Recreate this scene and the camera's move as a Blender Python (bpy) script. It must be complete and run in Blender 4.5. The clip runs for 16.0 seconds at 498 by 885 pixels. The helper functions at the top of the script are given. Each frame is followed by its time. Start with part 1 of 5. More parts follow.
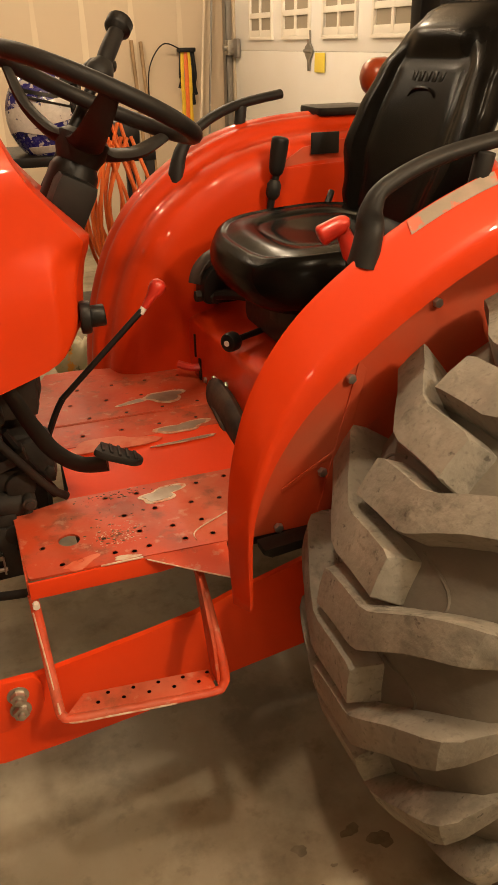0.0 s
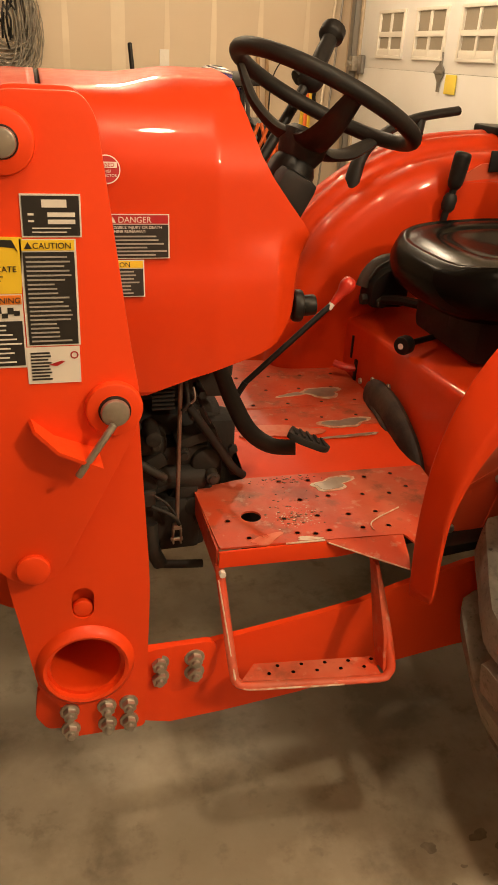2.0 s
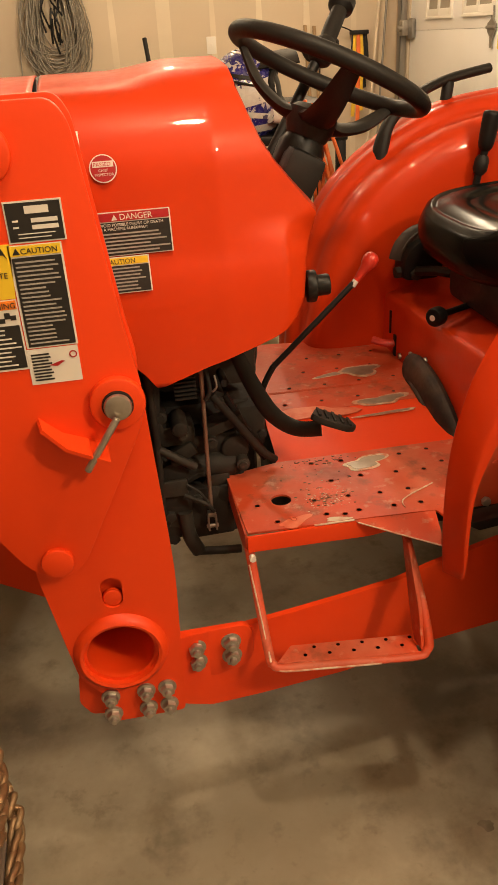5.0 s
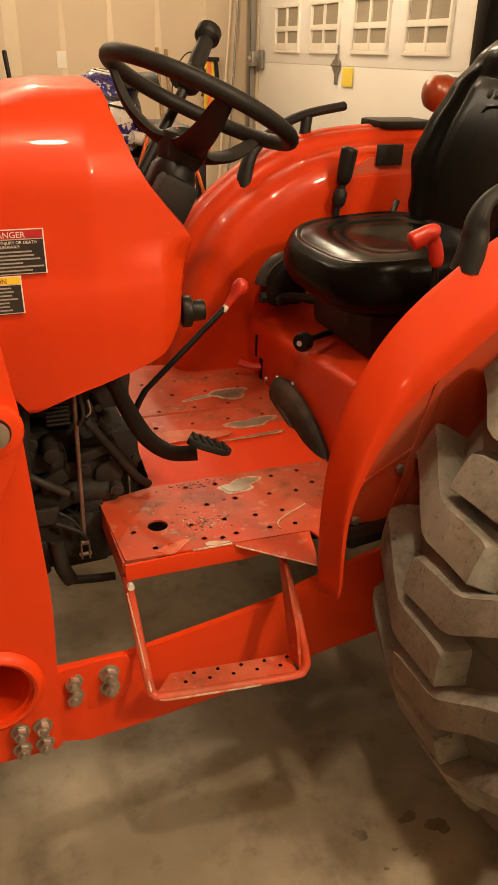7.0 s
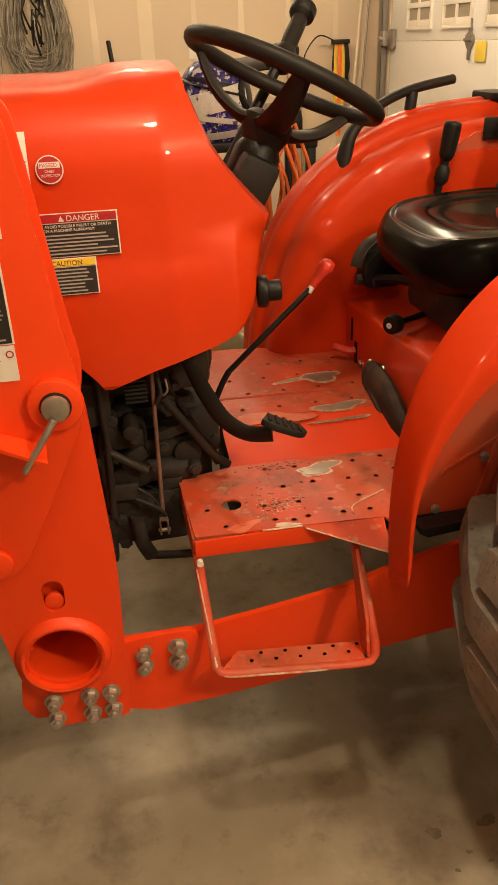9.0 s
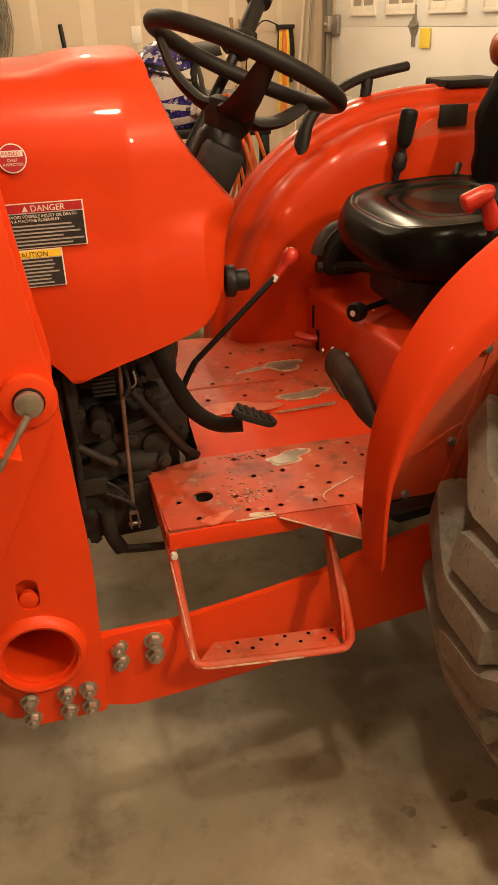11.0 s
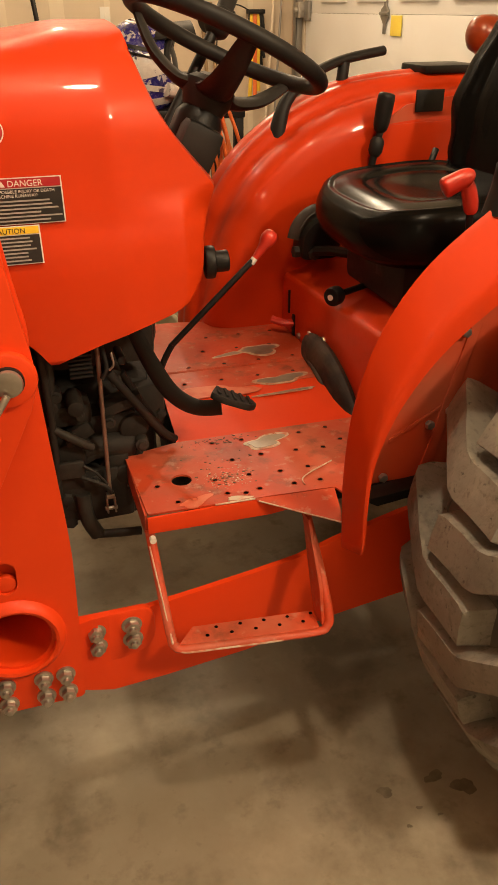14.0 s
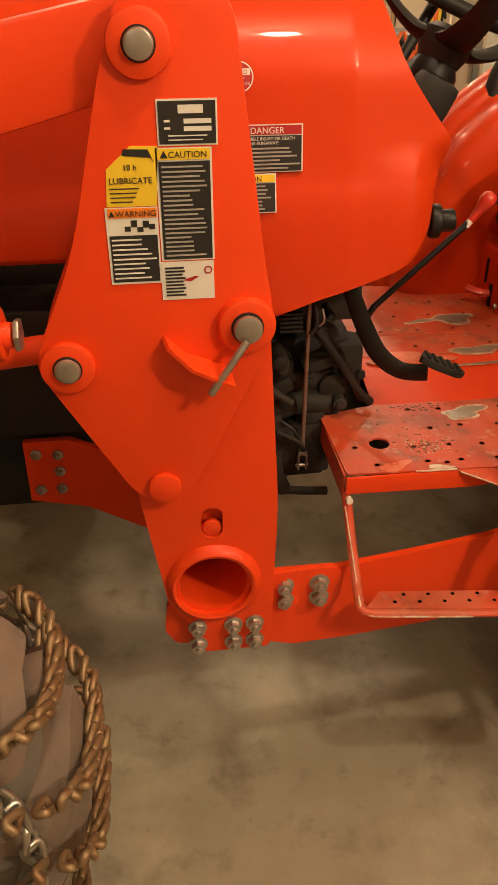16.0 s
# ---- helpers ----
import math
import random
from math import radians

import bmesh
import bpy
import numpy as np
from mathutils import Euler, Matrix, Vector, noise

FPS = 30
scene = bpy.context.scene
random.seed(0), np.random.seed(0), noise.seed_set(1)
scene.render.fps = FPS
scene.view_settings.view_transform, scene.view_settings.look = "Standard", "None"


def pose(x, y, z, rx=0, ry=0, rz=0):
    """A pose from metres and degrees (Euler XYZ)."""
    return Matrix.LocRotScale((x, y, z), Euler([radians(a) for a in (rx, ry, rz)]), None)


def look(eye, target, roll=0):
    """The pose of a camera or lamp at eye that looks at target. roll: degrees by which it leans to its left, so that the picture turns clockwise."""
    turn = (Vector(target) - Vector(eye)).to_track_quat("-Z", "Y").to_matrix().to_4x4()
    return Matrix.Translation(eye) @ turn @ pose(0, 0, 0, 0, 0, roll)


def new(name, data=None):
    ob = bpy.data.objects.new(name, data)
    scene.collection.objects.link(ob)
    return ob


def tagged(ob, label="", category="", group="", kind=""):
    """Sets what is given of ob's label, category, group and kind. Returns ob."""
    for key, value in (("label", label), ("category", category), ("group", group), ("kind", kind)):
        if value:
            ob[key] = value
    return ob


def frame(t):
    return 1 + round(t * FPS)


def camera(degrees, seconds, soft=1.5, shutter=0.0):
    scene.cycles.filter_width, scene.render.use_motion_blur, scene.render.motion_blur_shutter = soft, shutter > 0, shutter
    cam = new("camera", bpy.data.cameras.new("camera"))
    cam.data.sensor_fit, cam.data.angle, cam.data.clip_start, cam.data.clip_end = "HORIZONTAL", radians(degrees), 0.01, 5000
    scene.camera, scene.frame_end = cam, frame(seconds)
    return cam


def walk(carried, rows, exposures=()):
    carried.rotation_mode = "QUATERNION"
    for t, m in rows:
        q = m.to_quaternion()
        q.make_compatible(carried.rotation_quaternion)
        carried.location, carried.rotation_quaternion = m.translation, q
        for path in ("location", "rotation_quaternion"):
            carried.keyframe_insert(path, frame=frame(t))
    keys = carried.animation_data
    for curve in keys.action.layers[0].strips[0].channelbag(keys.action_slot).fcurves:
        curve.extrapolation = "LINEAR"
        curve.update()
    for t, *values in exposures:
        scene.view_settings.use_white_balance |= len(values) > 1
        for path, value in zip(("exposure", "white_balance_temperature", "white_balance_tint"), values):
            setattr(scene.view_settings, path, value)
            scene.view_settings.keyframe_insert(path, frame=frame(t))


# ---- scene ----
cam = camera(35.8, 16.0)
PATH = [
    (0, (0.37, -0.23, 1.412), (0.986, 1.434, 0.488), -1.0),
    (0.5, (0.348, -0.231, 1.42), (0.939, 1.472, 0.555), -1.3),
    (1, (0.219, -0.199, 1.407), (0.875, 1.489, 0.559), 0.7),
    (1.5, (0.094, -0.199, 1.372), (0.708, 1.467, 0.451), 3.0),
    (2, (0.113, -0.216, 1.396), (0.611, 1.5, 0.496), 3.3),
    (2.5, (0.252, -0.239, 1.417), (0.707, 1.513, 0.566), 0.9),
    (3, (0.302, -0.272, 1.409), (0.68, 1.495, 0.551), -1.2),
    (3.5, (0.309, -0.259, 1.395), (0.529, 1.505, 0.479), -3.3),
    (3.7, (0.316, -0.258, 1.395), (0.543, 1.498, 0.465), -3.8),
    (5.8, (0.161, -0.226, 1.404), (0.547, 1.497, 0.466), -1.2),
    (6, (0.157, -0.222, 1.398), (0.66, 1.466, 0.45), -0.7),
    (6.5, (0.151, -0.225, 1.402), (0.798, 1.419, 0.465), 1.1),
    (7, (0.179, -0.226, 1.412), (0.831, 1.436, 0.509), 1.4),
    (7.5, (0.222, -0.224, 1.4), (0.835, 1.449, 0.49), 1.1),
    (8, (0.283, -0.23, 1.397), (0.782, 1.459, 0.449), -0.3),
    (8.5, (0.307, -0.256, 1.399), (0.675, 1.476, 0.47), -1.6),
    (9, (0.281, -0.256, 1.396), (0.598, 1.488, 0.47), -2.1),
    (9.5, (0.218, -0.231, 1.395), (0.614, 1.48, 0.438), -2.3),
    (9.7, (0.201, -0.221, 1.4), (0.689, 1.462, 0.436), -1.9),
    (11.8, (0.266, -0.251, 1.398), (0.551, 1.492, 0.459), -0.4),
    (12, (0.235, -0.251, 1.392), (0.452, 1.504, 0.457), -0.2),
    (12.5, (0.174, -0.242, 1.394), (0.449, 1.496, 0.444), -1.1),
    (13, (0.155, -0.223, 1.389), (0.684, 1.443, 0.417), -0.7),
    (13.5, (0.17, -0.229, 1.391), (0.78, 1.407, 0.415), 0.1),
    (14, (0.224, -0.233, 1.386), (0.743, 1.43, 0.403), -0.1),
    (14.5, (0.282, -0.248, 1.378), (0.669, 1.45, 0.396), -1.4),
    (15, (0.266, -0.262, 1.395), (0.597, 1.478, 0.466), -1.2),
    (15.5, (0.176, -0.243, 1.396), (0.474, 1.514, 0.488), 0.5),
    (16, (0.089, -0.203, 1.362), (0.291, 1.491, 0.317), -0.4),
]
walk(cam, [(t, look(eye, target, roll)) for t, eye, target, roll in PATH])

# ---- world and lamps ----
world = bpy.data.worlds.new("world")
scene.world = world
world.use_nodes = True
world.node_tree.nodes["Background"].inputs[0].default_value = (1.0, 0.8, 0.55, 1)
world.node_tree.nodes["Background"].inputs[1].default_value = 0.02
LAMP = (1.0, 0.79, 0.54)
# first four placed from highlights; last three are unseen lamps added as fill
BULBS_AND_FILLS = [(0.54, 0.34, 2.75), (-0.5, 4.1, 2.75), (0.55, 4.1, 2.75), (1.6, 4.1, 2.75), (-0.7, -1.75, 2.4), (1.75, -0.95, 2.58), (-2.6, 2.2, 2.75)]
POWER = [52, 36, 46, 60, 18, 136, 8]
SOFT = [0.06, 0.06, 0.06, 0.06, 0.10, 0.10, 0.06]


# ---- materials ----
def material(name, base, rough=0.5, metal=0.0, second=None, scale=6.0, amount=0.35, bump=0.05, fine=90.0, coat=0.0, spec=0.5, clear=0.12):
    m = bpy.data.materials.new(name)
    m.use_nodes = True
    nt = m.node_tree
    p = nt.nodes["Principled BSDF"]
    co = nt.nodes.new("ShaderNodeTexCoord")
    n1 = nt.nodes.new("ShaderNodeTexNoise")
    n1.inputs["Scale"].default_value, n1.inputs["Detail"].default_value = scale, 6
    n2 = nt.nodes.new("ShaderNodeTexNoise")
    n2.inputs["Scale"].default_value, n2.inputs["Detail"].default_value = fine, 4
    for n in (n1, n2):
        nt.links.new(co.outputs["Object"], n.inputs["Vector"])
    mix = nt.nodes.new("ShaderNodeMix")
    mix.data_type = "RGBA"
    mix.inputs[6].default_value = (*base, 1)
    mix.inputs[7].default_value = (*(second or [c * 0.7 for c in base]), 1)
    ramp = nt.nodes.new("ShaderNodeMapRange")
    ramp.inputs[1].default_value, ramp.inputs[2].default_value, ramp.inputs[4].default_value = 0.42, 0.68, amount
    nt.links.new(n1.outputs[0], ramp.inputs[0])
    nt.links.new(ramp.outputs[0], mix.inputs[0])
    nt.links.new(mix.outputs[2], p.inputs["Base Color"])
    rr = nt.nodes.new("ShaderNodeMapRange")
    rr.inputs[3].default_value, rr.inputs[4].default_value = max(rough - 0.08, 0.02), min(rough + 0.12, 1)
    nt.links.new(n2.outputs[0], rr.inputs[0])
    nt.links.new(rr.outputs[0], p.inputs["Roughness"])
    p.inputs["Metallic"].default_value = metal
    p.inputs["Coat Weight"].default_value = coat
    p.inputs["Coat Roughness"].default_value = clear
    p.inputs["Specular IOR Level"].default_value = spec
    if bump:
        b = nt.nodes.new("ShaderNodeBump")
        b.inputs["Strength"].default_value, b.inputs["Distance"].default_value = bump, 0.004
        nt.links.new(n2.outputs[0], b.inputs["Height"])
        nt.links.new(b.outputs[0], p.inputs["Normal"])
    return m


def grime(m, layers):
    """Adds layers of stains (scale, from, to, colour, amount) over a material's colour."""
    nt = m.node_tree
    p = nt.nodes["Principled BSDF"]
    prev = p.inputs["Base Color"].links[0].from_socket
    co = [n for n in nt.nodes if n.type == "TEX_COORD"][0]
    for k, (scale, lo, hi, col, amt) in enumerate(layers):
        mp = nt.nodes.new("ShaderNodeMapping")
        mp.inputs["Location"].default_value = (3.1 * k + 1.7, 5.3 * k, 2.2 * k)
        nt.links.new(co.outputs["Object"], mp.inputs["Vector"])
        n = nt.nodes.new("ShaderNodeTexNoise")
        n.inputs["Scale"].default_value, n.inputs["Detail"].default_value, n.inputs["Roughness"].default_value = scale, 8, 0.62
        nt.links.new(mp.outputs[0], n.inputs["Vector"])
        r = nt.nodes.new("ShaderNodeMapRange")
        r.inputs[1].default_value, r.inputs[2].default_value, r.inputs[4].default_value = lo, hi, amt
        nt.links.new(n.outputs[0], r.inputs[0])
        mx = nt.nodes.new("ShaderNodeMix")
        mx.data_type = "RGBA"
        mx.inputs[7].default_value = (*col, 1)
        nt.links.new(r.outputs[0], mx.inputs[0])
        nt.links.new(prev, mx.inputs[6])
        prev = mx.outputs[2]
    nt.links.new(prev, p.inputs["Base Color"])
    return m


ORANGE = material("orange_paint", (0.62, 0.042, 0.005), 0.42, second=(0.62, 0.048, 0.006), scale=2.5, amount=0.6, bump=0.006, fine=60, coat=0.42, spec=0.14, clear=0.035)
ORANGE_SATIN = material("orange_loader_paint", (0.80, 0.054, 0.004), 0.48, second=(0.73, 0.06, 0.007), scale=3, amount=0.5, bump=0.03, fine=160, coat=0.06, spec=0.35)
ORANGE_DUSTY = material("dusty_wheel_house_paint", (0.56, 0.062, 0.016), 0.62, second=(0.40, 0.10, 0.05), scale=5, amount=0.8, bump=0.05, fine=80, spec=0.25)
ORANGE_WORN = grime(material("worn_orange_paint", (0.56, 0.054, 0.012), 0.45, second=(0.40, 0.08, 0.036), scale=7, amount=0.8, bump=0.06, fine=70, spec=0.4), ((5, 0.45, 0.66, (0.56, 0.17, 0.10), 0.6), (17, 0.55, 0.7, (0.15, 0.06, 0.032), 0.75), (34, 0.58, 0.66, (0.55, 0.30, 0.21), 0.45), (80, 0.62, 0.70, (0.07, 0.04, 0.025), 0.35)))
BARE = material("bare_worn_metal", (0.36, 0.32, 0.27), 0.42, metal=0.6, second=(0.24, 0.2, 0.16), scale=30, amount=0.6)
DIRT = material("caked_dirt", (0.17, 0.10, 0.06), 0.9, second=(0.08, 0.05, 0.03), scale=60, amount=0.8, bump=0.4, fine=220)
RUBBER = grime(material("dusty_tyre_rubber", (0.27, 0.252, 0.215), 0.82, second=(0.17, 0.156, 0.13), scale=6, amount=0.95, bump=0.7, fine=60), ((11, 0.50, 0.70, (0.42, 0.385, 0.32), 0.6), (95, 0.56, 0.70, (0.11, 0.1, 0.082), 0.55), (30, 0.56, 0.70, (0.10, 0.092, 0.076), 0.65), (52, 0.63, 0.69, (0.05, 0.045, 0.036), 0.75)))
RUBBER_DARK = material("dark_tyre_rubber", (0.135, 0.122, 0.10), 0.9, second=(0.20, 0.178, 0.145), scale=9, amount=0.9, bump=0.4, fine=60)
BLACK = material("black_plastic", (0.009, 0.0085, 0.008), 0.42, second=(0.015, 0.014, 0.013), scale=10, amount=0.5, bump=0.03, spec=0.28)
BLACK_MATT = material("matt_black_grip", (0.013, 0.0125, 0.012), 0.5, second=(0.022, 0.02, 0.018), scale=14, amount=0.6, bump=0.05, fine=180, spec=0.28)
VINYL = material("black_seat_vinyl", (0.005, 0.0045, 0.004), 0.23, second=(0.007, 0.006, 0.005), scale=4, amount=0.5, bump=0.0, fine=420, spec=0.065)
for lk in list(VINYL.node_tree.links):
    if lk.to_socket.name == "Roughness":
        VINYL.node_tree.links.remove(lk)
VINYL.node_tree.nodes["Principled BSDF"].inputs["Roughness"].default_value = 0.23
CAST = material("grimy_cast_iron", (0.011, 0.0095, 0.008), 0.7, second=(0.034, 0.028, 0.021), scale=9, amount=0.7, bump=0.3, fine=60)
STEEL = material("zinc_plated_steel", (0.46, 0.43, 0.38), 0.3, metal=0.8, second=(0.3, 0.27, 0.22), scale=40, amount=0.6, bump=0.05)
CHAIN = material("rusty_chain_steel", (0.30, 0.205, 0.11), 0.5, metal=0.6, second=(0.22, 0.11, 0.05), scale=35, amount=0.8, bump=0.2, fine=150)
RED = material("red_knob_plastic", (0.62, 0.035, 0.018), 0.3, second=(0.5, 0.05, 0.03), scale=20, amount=0.5, bump=0.02, coat=0.3)
AMBER = material("amber_lens", (0.34, 0.045, 0.006), 0.3, second=(0.22, 0.022, 0.004), scale=30, coat=0.5)
PAPER = material("white_decal", (0.75, 0.72, 0.66), 0.45, bump=0.01, amount=0.15)
PRINT = material("grey_fine_print", (0.36, 0.34, 0.31), 0.45, bump=0.01, amount=0.3)
INK = material("black_decal", (0.022, 0.02, 0.019), 0.4, bump=0.01, amount=0.3)
YELLOW = material("yellow_decal", (0.85, 0.58, 0.03), 0.42, bump=0.01, amount=0.15)
WARN = material("orange_decal", (0.85, 0.23, 0.02), 0.42, bump=0.01, amount=0.15)
REDINK = material("red_decal", (0.42, 0.015, 0.02), 0.42, bump=0.01, amount=0.15)
DRYWALL = material("tan_drywall", (0.59, 0.492, 0.37), 0.85, second=(0.54, 0.442, 0.328), scale=1.3, amount=0.6, bump=0.06, fine=120)
MUD = material("joint_compound", (0.69, 0.60, 0.465), 0.85, second=(0.60, 0.502, 0.38), scale=2.2, amount=0.9, bump=0.05)
DOOR_WHITE = material("white_door_paint", (0.86, 0.86, 0.85), 0.5, second=(0.79, 0.77, 0.73), scale=2, amount=0.5, bump=0.05, fine=200)
FRAME_WHITE = material("white_window_frame", (0.84, 0.81, 0.74), 0.5, second=(0.76, 0.72, 0.64), scale=6, amount=0.5)
NIGHT = material("night_glass", (0.33, 0.29, 0.225), 0.5, second=(0.28, 0.245, 0.185), scale=3, amount=0.6, bump=0.0)
GALV = material("galvanised_track", (0.30, 0.285, 0.26), 0.42, metal=0.7, second=(0.3, 0.28, 0.26), scale=12, amount=0.6)
WIRE = material("grey_fence_wire", (0.34, 0.31, 0.26), 0.6, metal=0.2, second=(0.18, 0.155, 0.12), scale=20, amount=0.7)
CORD = material("orange_cord", (0.80, 0.17, 0.03), 0.5, second=(0.6, 0.12, 0.02), scale=20, amount=0.5)
STRAP_Y = material("yellow_strap", (0.75, 0.48, 0.03), 0.7, scale=30, bump=0.1)
BLUE = grime(material("blue_helmet_paint", (0.035, 0.03, 0.26), 0.25, second=(0.02, 0.02, 0.10), scale=22, amount=0.8, bump=0.01, coat=0.5), ((46, 0.56, 0.575, (0.62, 0.60, 0.62), 0.95), (27, 0.60, 0.61, (0.012, 0.012, 0.016), 0.95)))
WHITE_GLOSS = grime(material("white_helmet_paint", (0.72, 0.70, 0.66), 0.25, second=(0.55, 0.53, 0.50), scale=17, amount=0.45, bump=0.01, coat=0.5), ((33, 0.60, 0.615, (0.03, 0.03, 0.12), 0.9),))
WOOD = material("weathered_wood", (0.35, 0.23, 0.12), 0.7, second=(0.22, 0.14, 0.07), scale=14, amount=0.7, bump=0.15)
TAPE = material("yellow_notice", (0.86, 0.70, 0.10), 0.6, second=(0.75, 0.5, 0.04), scale=10)


CONCRETE = grime(material("stained_concrete", (0.315, 0.275, 0.205), 0.58, second=(0.24, 0.204, 0.147), scale=1.1, amount=0.85, bump=0.07, fine=60), ((1.6, 0.47, 0.66, (0.20, 0.165, 0.11), 0.7), (4.2, 0.53, 0.66, (0.135, 0.108, 0.072), 0.7), (8.5, 0.57, 0.68, (0.14, 0.112, 0.076), 0.55), (2.7, 0.50, 0.66, (0.46, 0.405, 0.30), 0.6), (13, 0.60, 0.70, (0.13, 0.105, 0.072), 0.45), (34, 0.62, 0.70, (0.14, 0.112, 0.078), 0.3)))


# ---- mesh helpers ----
def part(name, bm, mat, parent=None, label="", smooth=40, kind=""):
    me = bpy.data.meshes.new(name)
    bmesh.ops.recalc_face_normals(bm, faces=bm.faces)
    bm.to_mesh(me)
    bm.free()
    me.materials.append(mat)
    if smooth:
        for f in me.polygons:
            f.use_smooth = True
        me.set_sharp_from_angle(angle=radians(smooth))
    ob = new(name, me)
    ob.parent = parent
    return tagged(ob, label, kind=kind)


def thing(name, at, label, category, group=""):
    ob = tagged(new(name), label, category, group)
    ob.location = at
    ob.empty_display_size = 0.1
    bpy.context.view_layer.update()
    return ob


def wpart(name, bm, mat, parent, label="", smooth=40):
    """A part whose mesh is in world coordinates; parents hold no rotation."""
    ob = part(name, bm, mat, None, label, smooth)
    base = Vector((0, 0, 0))
    q = parent
    while q:
        base += q.location
        q = q.parent
    ob.parent = parent
    ob.location = -base
    return ob


def box(c, s, bevel=0.0, rot=None, bm=None):
    bm = bm or bmesh.new()
    r = bmesh.ops.create_cube(bm, size=1.0)
    vs = r["verts"]
    bmesh.ops.scale(bm, vec=s, verts=vs)
    if bevel:
        es = list({e for v in vs for e in v.link_edges})
        r = bmesh.ops.bevel(bm, geom=es, offset=bevel, segments=2, affect="EDGES", profile=0.6)
        vs = list({v for f in r["faces"] for v in f.verts} | {v for v in vs if v.is_valid})
    m = Matrix.Translation(c) @ (rot or Matrix.Identity(4))
    bmesh.ops.transform(bm, matrix=m, verts=vs)
    return bm


def prism(pts, a, b, axis="y", bevel=0.0, bm=None):
    """Extrudes a polygon of two coordinates between a and b along an axis."""
    bm = bm or bmesh.new()

    def P(u, v, w):
        return {"y": (u, w, v), "z": (u, v, w), "x": (w, u, v)}[axis]

    lo = [bm.verts.new(P(u, v, a)) for u, v in pts]
    hi = [bm.verts.new(P(u, v, b)) for u, v in pts]
    f1, f2 = bm.faces.new(lo), bm.faces.new(hi[::-1])
    sides = [bm.faces.new((lo[i], hi[i], hi[(i + 1) % len(pts)], lo[(i + 1) % len(pts)])) for i in range(len(pts))]
    bmesh.ops.recalc_face_normals(bm, faces=[f1, f2, *sides])
    if bevel:
        es = list({e for f in (f1, f2) for e in f.edges})
        bmesh.ops.bevel(bm, geom=es, offset=bevel, segments=2, affect="EDGES", profile=0.6)
    return bm


def round_corners(pts, radii, n=5):
    """A polygon with each corner rounded by its radius."""
    out = []
    k = len(pts)
    for i, p in enumerate(pts):
        r = radii[i] if isinstance(radii, (list, tuple)) else radii
        a, b, p = Vector(pts[i - 1]), Vector(pts[(i + 1) % k]), Vector(p)
        if not r:
            out.append(tuple(p))
            continue
        u, v = (a - p), (b - p)
        d = min(r, u.length * 0.45, v.length * 0.45)
        s, e = p + u.normalized() * d, p + v.normalized() * d
        for j in range(n + 1):
            t = j / n
            out.append(tuple(s * (1 - t) ** 2 + p * 2 * t * (1 - t) + e * t * t))
    return out


def smooth_path(pts, n=6):
    """Catmull-Rom through the points."""
    pts = [Vector(p) for p in pts]
    out = []
    for i in range(len(pts) - 1):
        p0, p1, p2, p3 = pts[max(i - 1, 0)], pts[i], pts[i + 1], pts[min(i + 2, len(pts) - 1)]
        for j in range(n):
            t = j / n
            out.append(0.5 * ((2 * p1) + (p2 - p0) * t + (2 * p0 - 5 * p1 + 4 * p2 - p3) * t * t + (3 * p1 - p0 - 3 * p2 + p3) * t ** 3))
    out.append(pts[-1])
    return out


def tube(path, r, n=12, bm=None, flat=1.0, closed=False, up=(0, 0, 1)):
    """Sweeps a round or flattened section along a path; r may be a list."""
    bm = bm or bmesh.new()
    path = [Vector(p) for p in path]
    k = len(path)
    rings = []
    side = None
    for i, p in enumerate(path):
        if closed:
            d = (path[(i + 1) % k] - path[i - 1]).normalized()
        else:
            d = (path[min(i + 1, k - 1)] - path[max(i - 1, 0)]).normalized()
        s = d.cross(Vector(up))
        s = s.normalized() if s.length > 0.05 else (side or d.orthogonal().normalized())
        if side and s.dot(side) < 0:
            s = -s
        side = s
        t = s.cross(d).normalized()
        rad = r[i] if isinstance(r, (list, tuple)) else r
        rings.append([bm.verts.new(p + s * rad * math.cos(a) + t * rad * flat * math.sin(a)) for a in (2 * math.pi * j / n for j in range(n))])
    for i in range(k if closed else k - 1):
        A, B = rings[i], rings[(i + 1) % k]
        for j in range(n):
            bm.faces.new((A[j], A[(j + 1) % n], B[(j + 1) % n], B[j]))
    if not closed:
        bm.faces.new(rings[0][::-1])
        bm.faces.new(rings[-1])
    return bm


def lathe(profile, centre, axis="y", n=48, bm=None, closed=True):
    """Turns a profile of (radius, along) about an axis through the centre."""
    bm = bm or bmesh.new()
    c = Vector(centre)

    def P(r, h, a):
        u, v = r * math.cos(a), r * math.sin(a)
        return c + Vector({"y": (u, h, v), "z": (u, v, h), "x": (h, u, v)}[axis])

    rings = [[bm.verts.new(P(r, h, 2 * math.pi * j / n)) for j in range(n)] for r, h in profile]
    k = len(rings)
    for i in range(k if closed else k - 1):
        A, B = rings[i], rings[(i + 1) % k]
        for j in range(n):
            bm.faces.new((A[j], A[(j + 1) % n], B[(j + 1) % n], B[j]))
    if not closed:
        for ring, (r, h) in ((rings[0], profile[0]), (rings[-1], profile[-1])):
            if r > 1e-6:
                bm.faces.new(ring)
    return bm


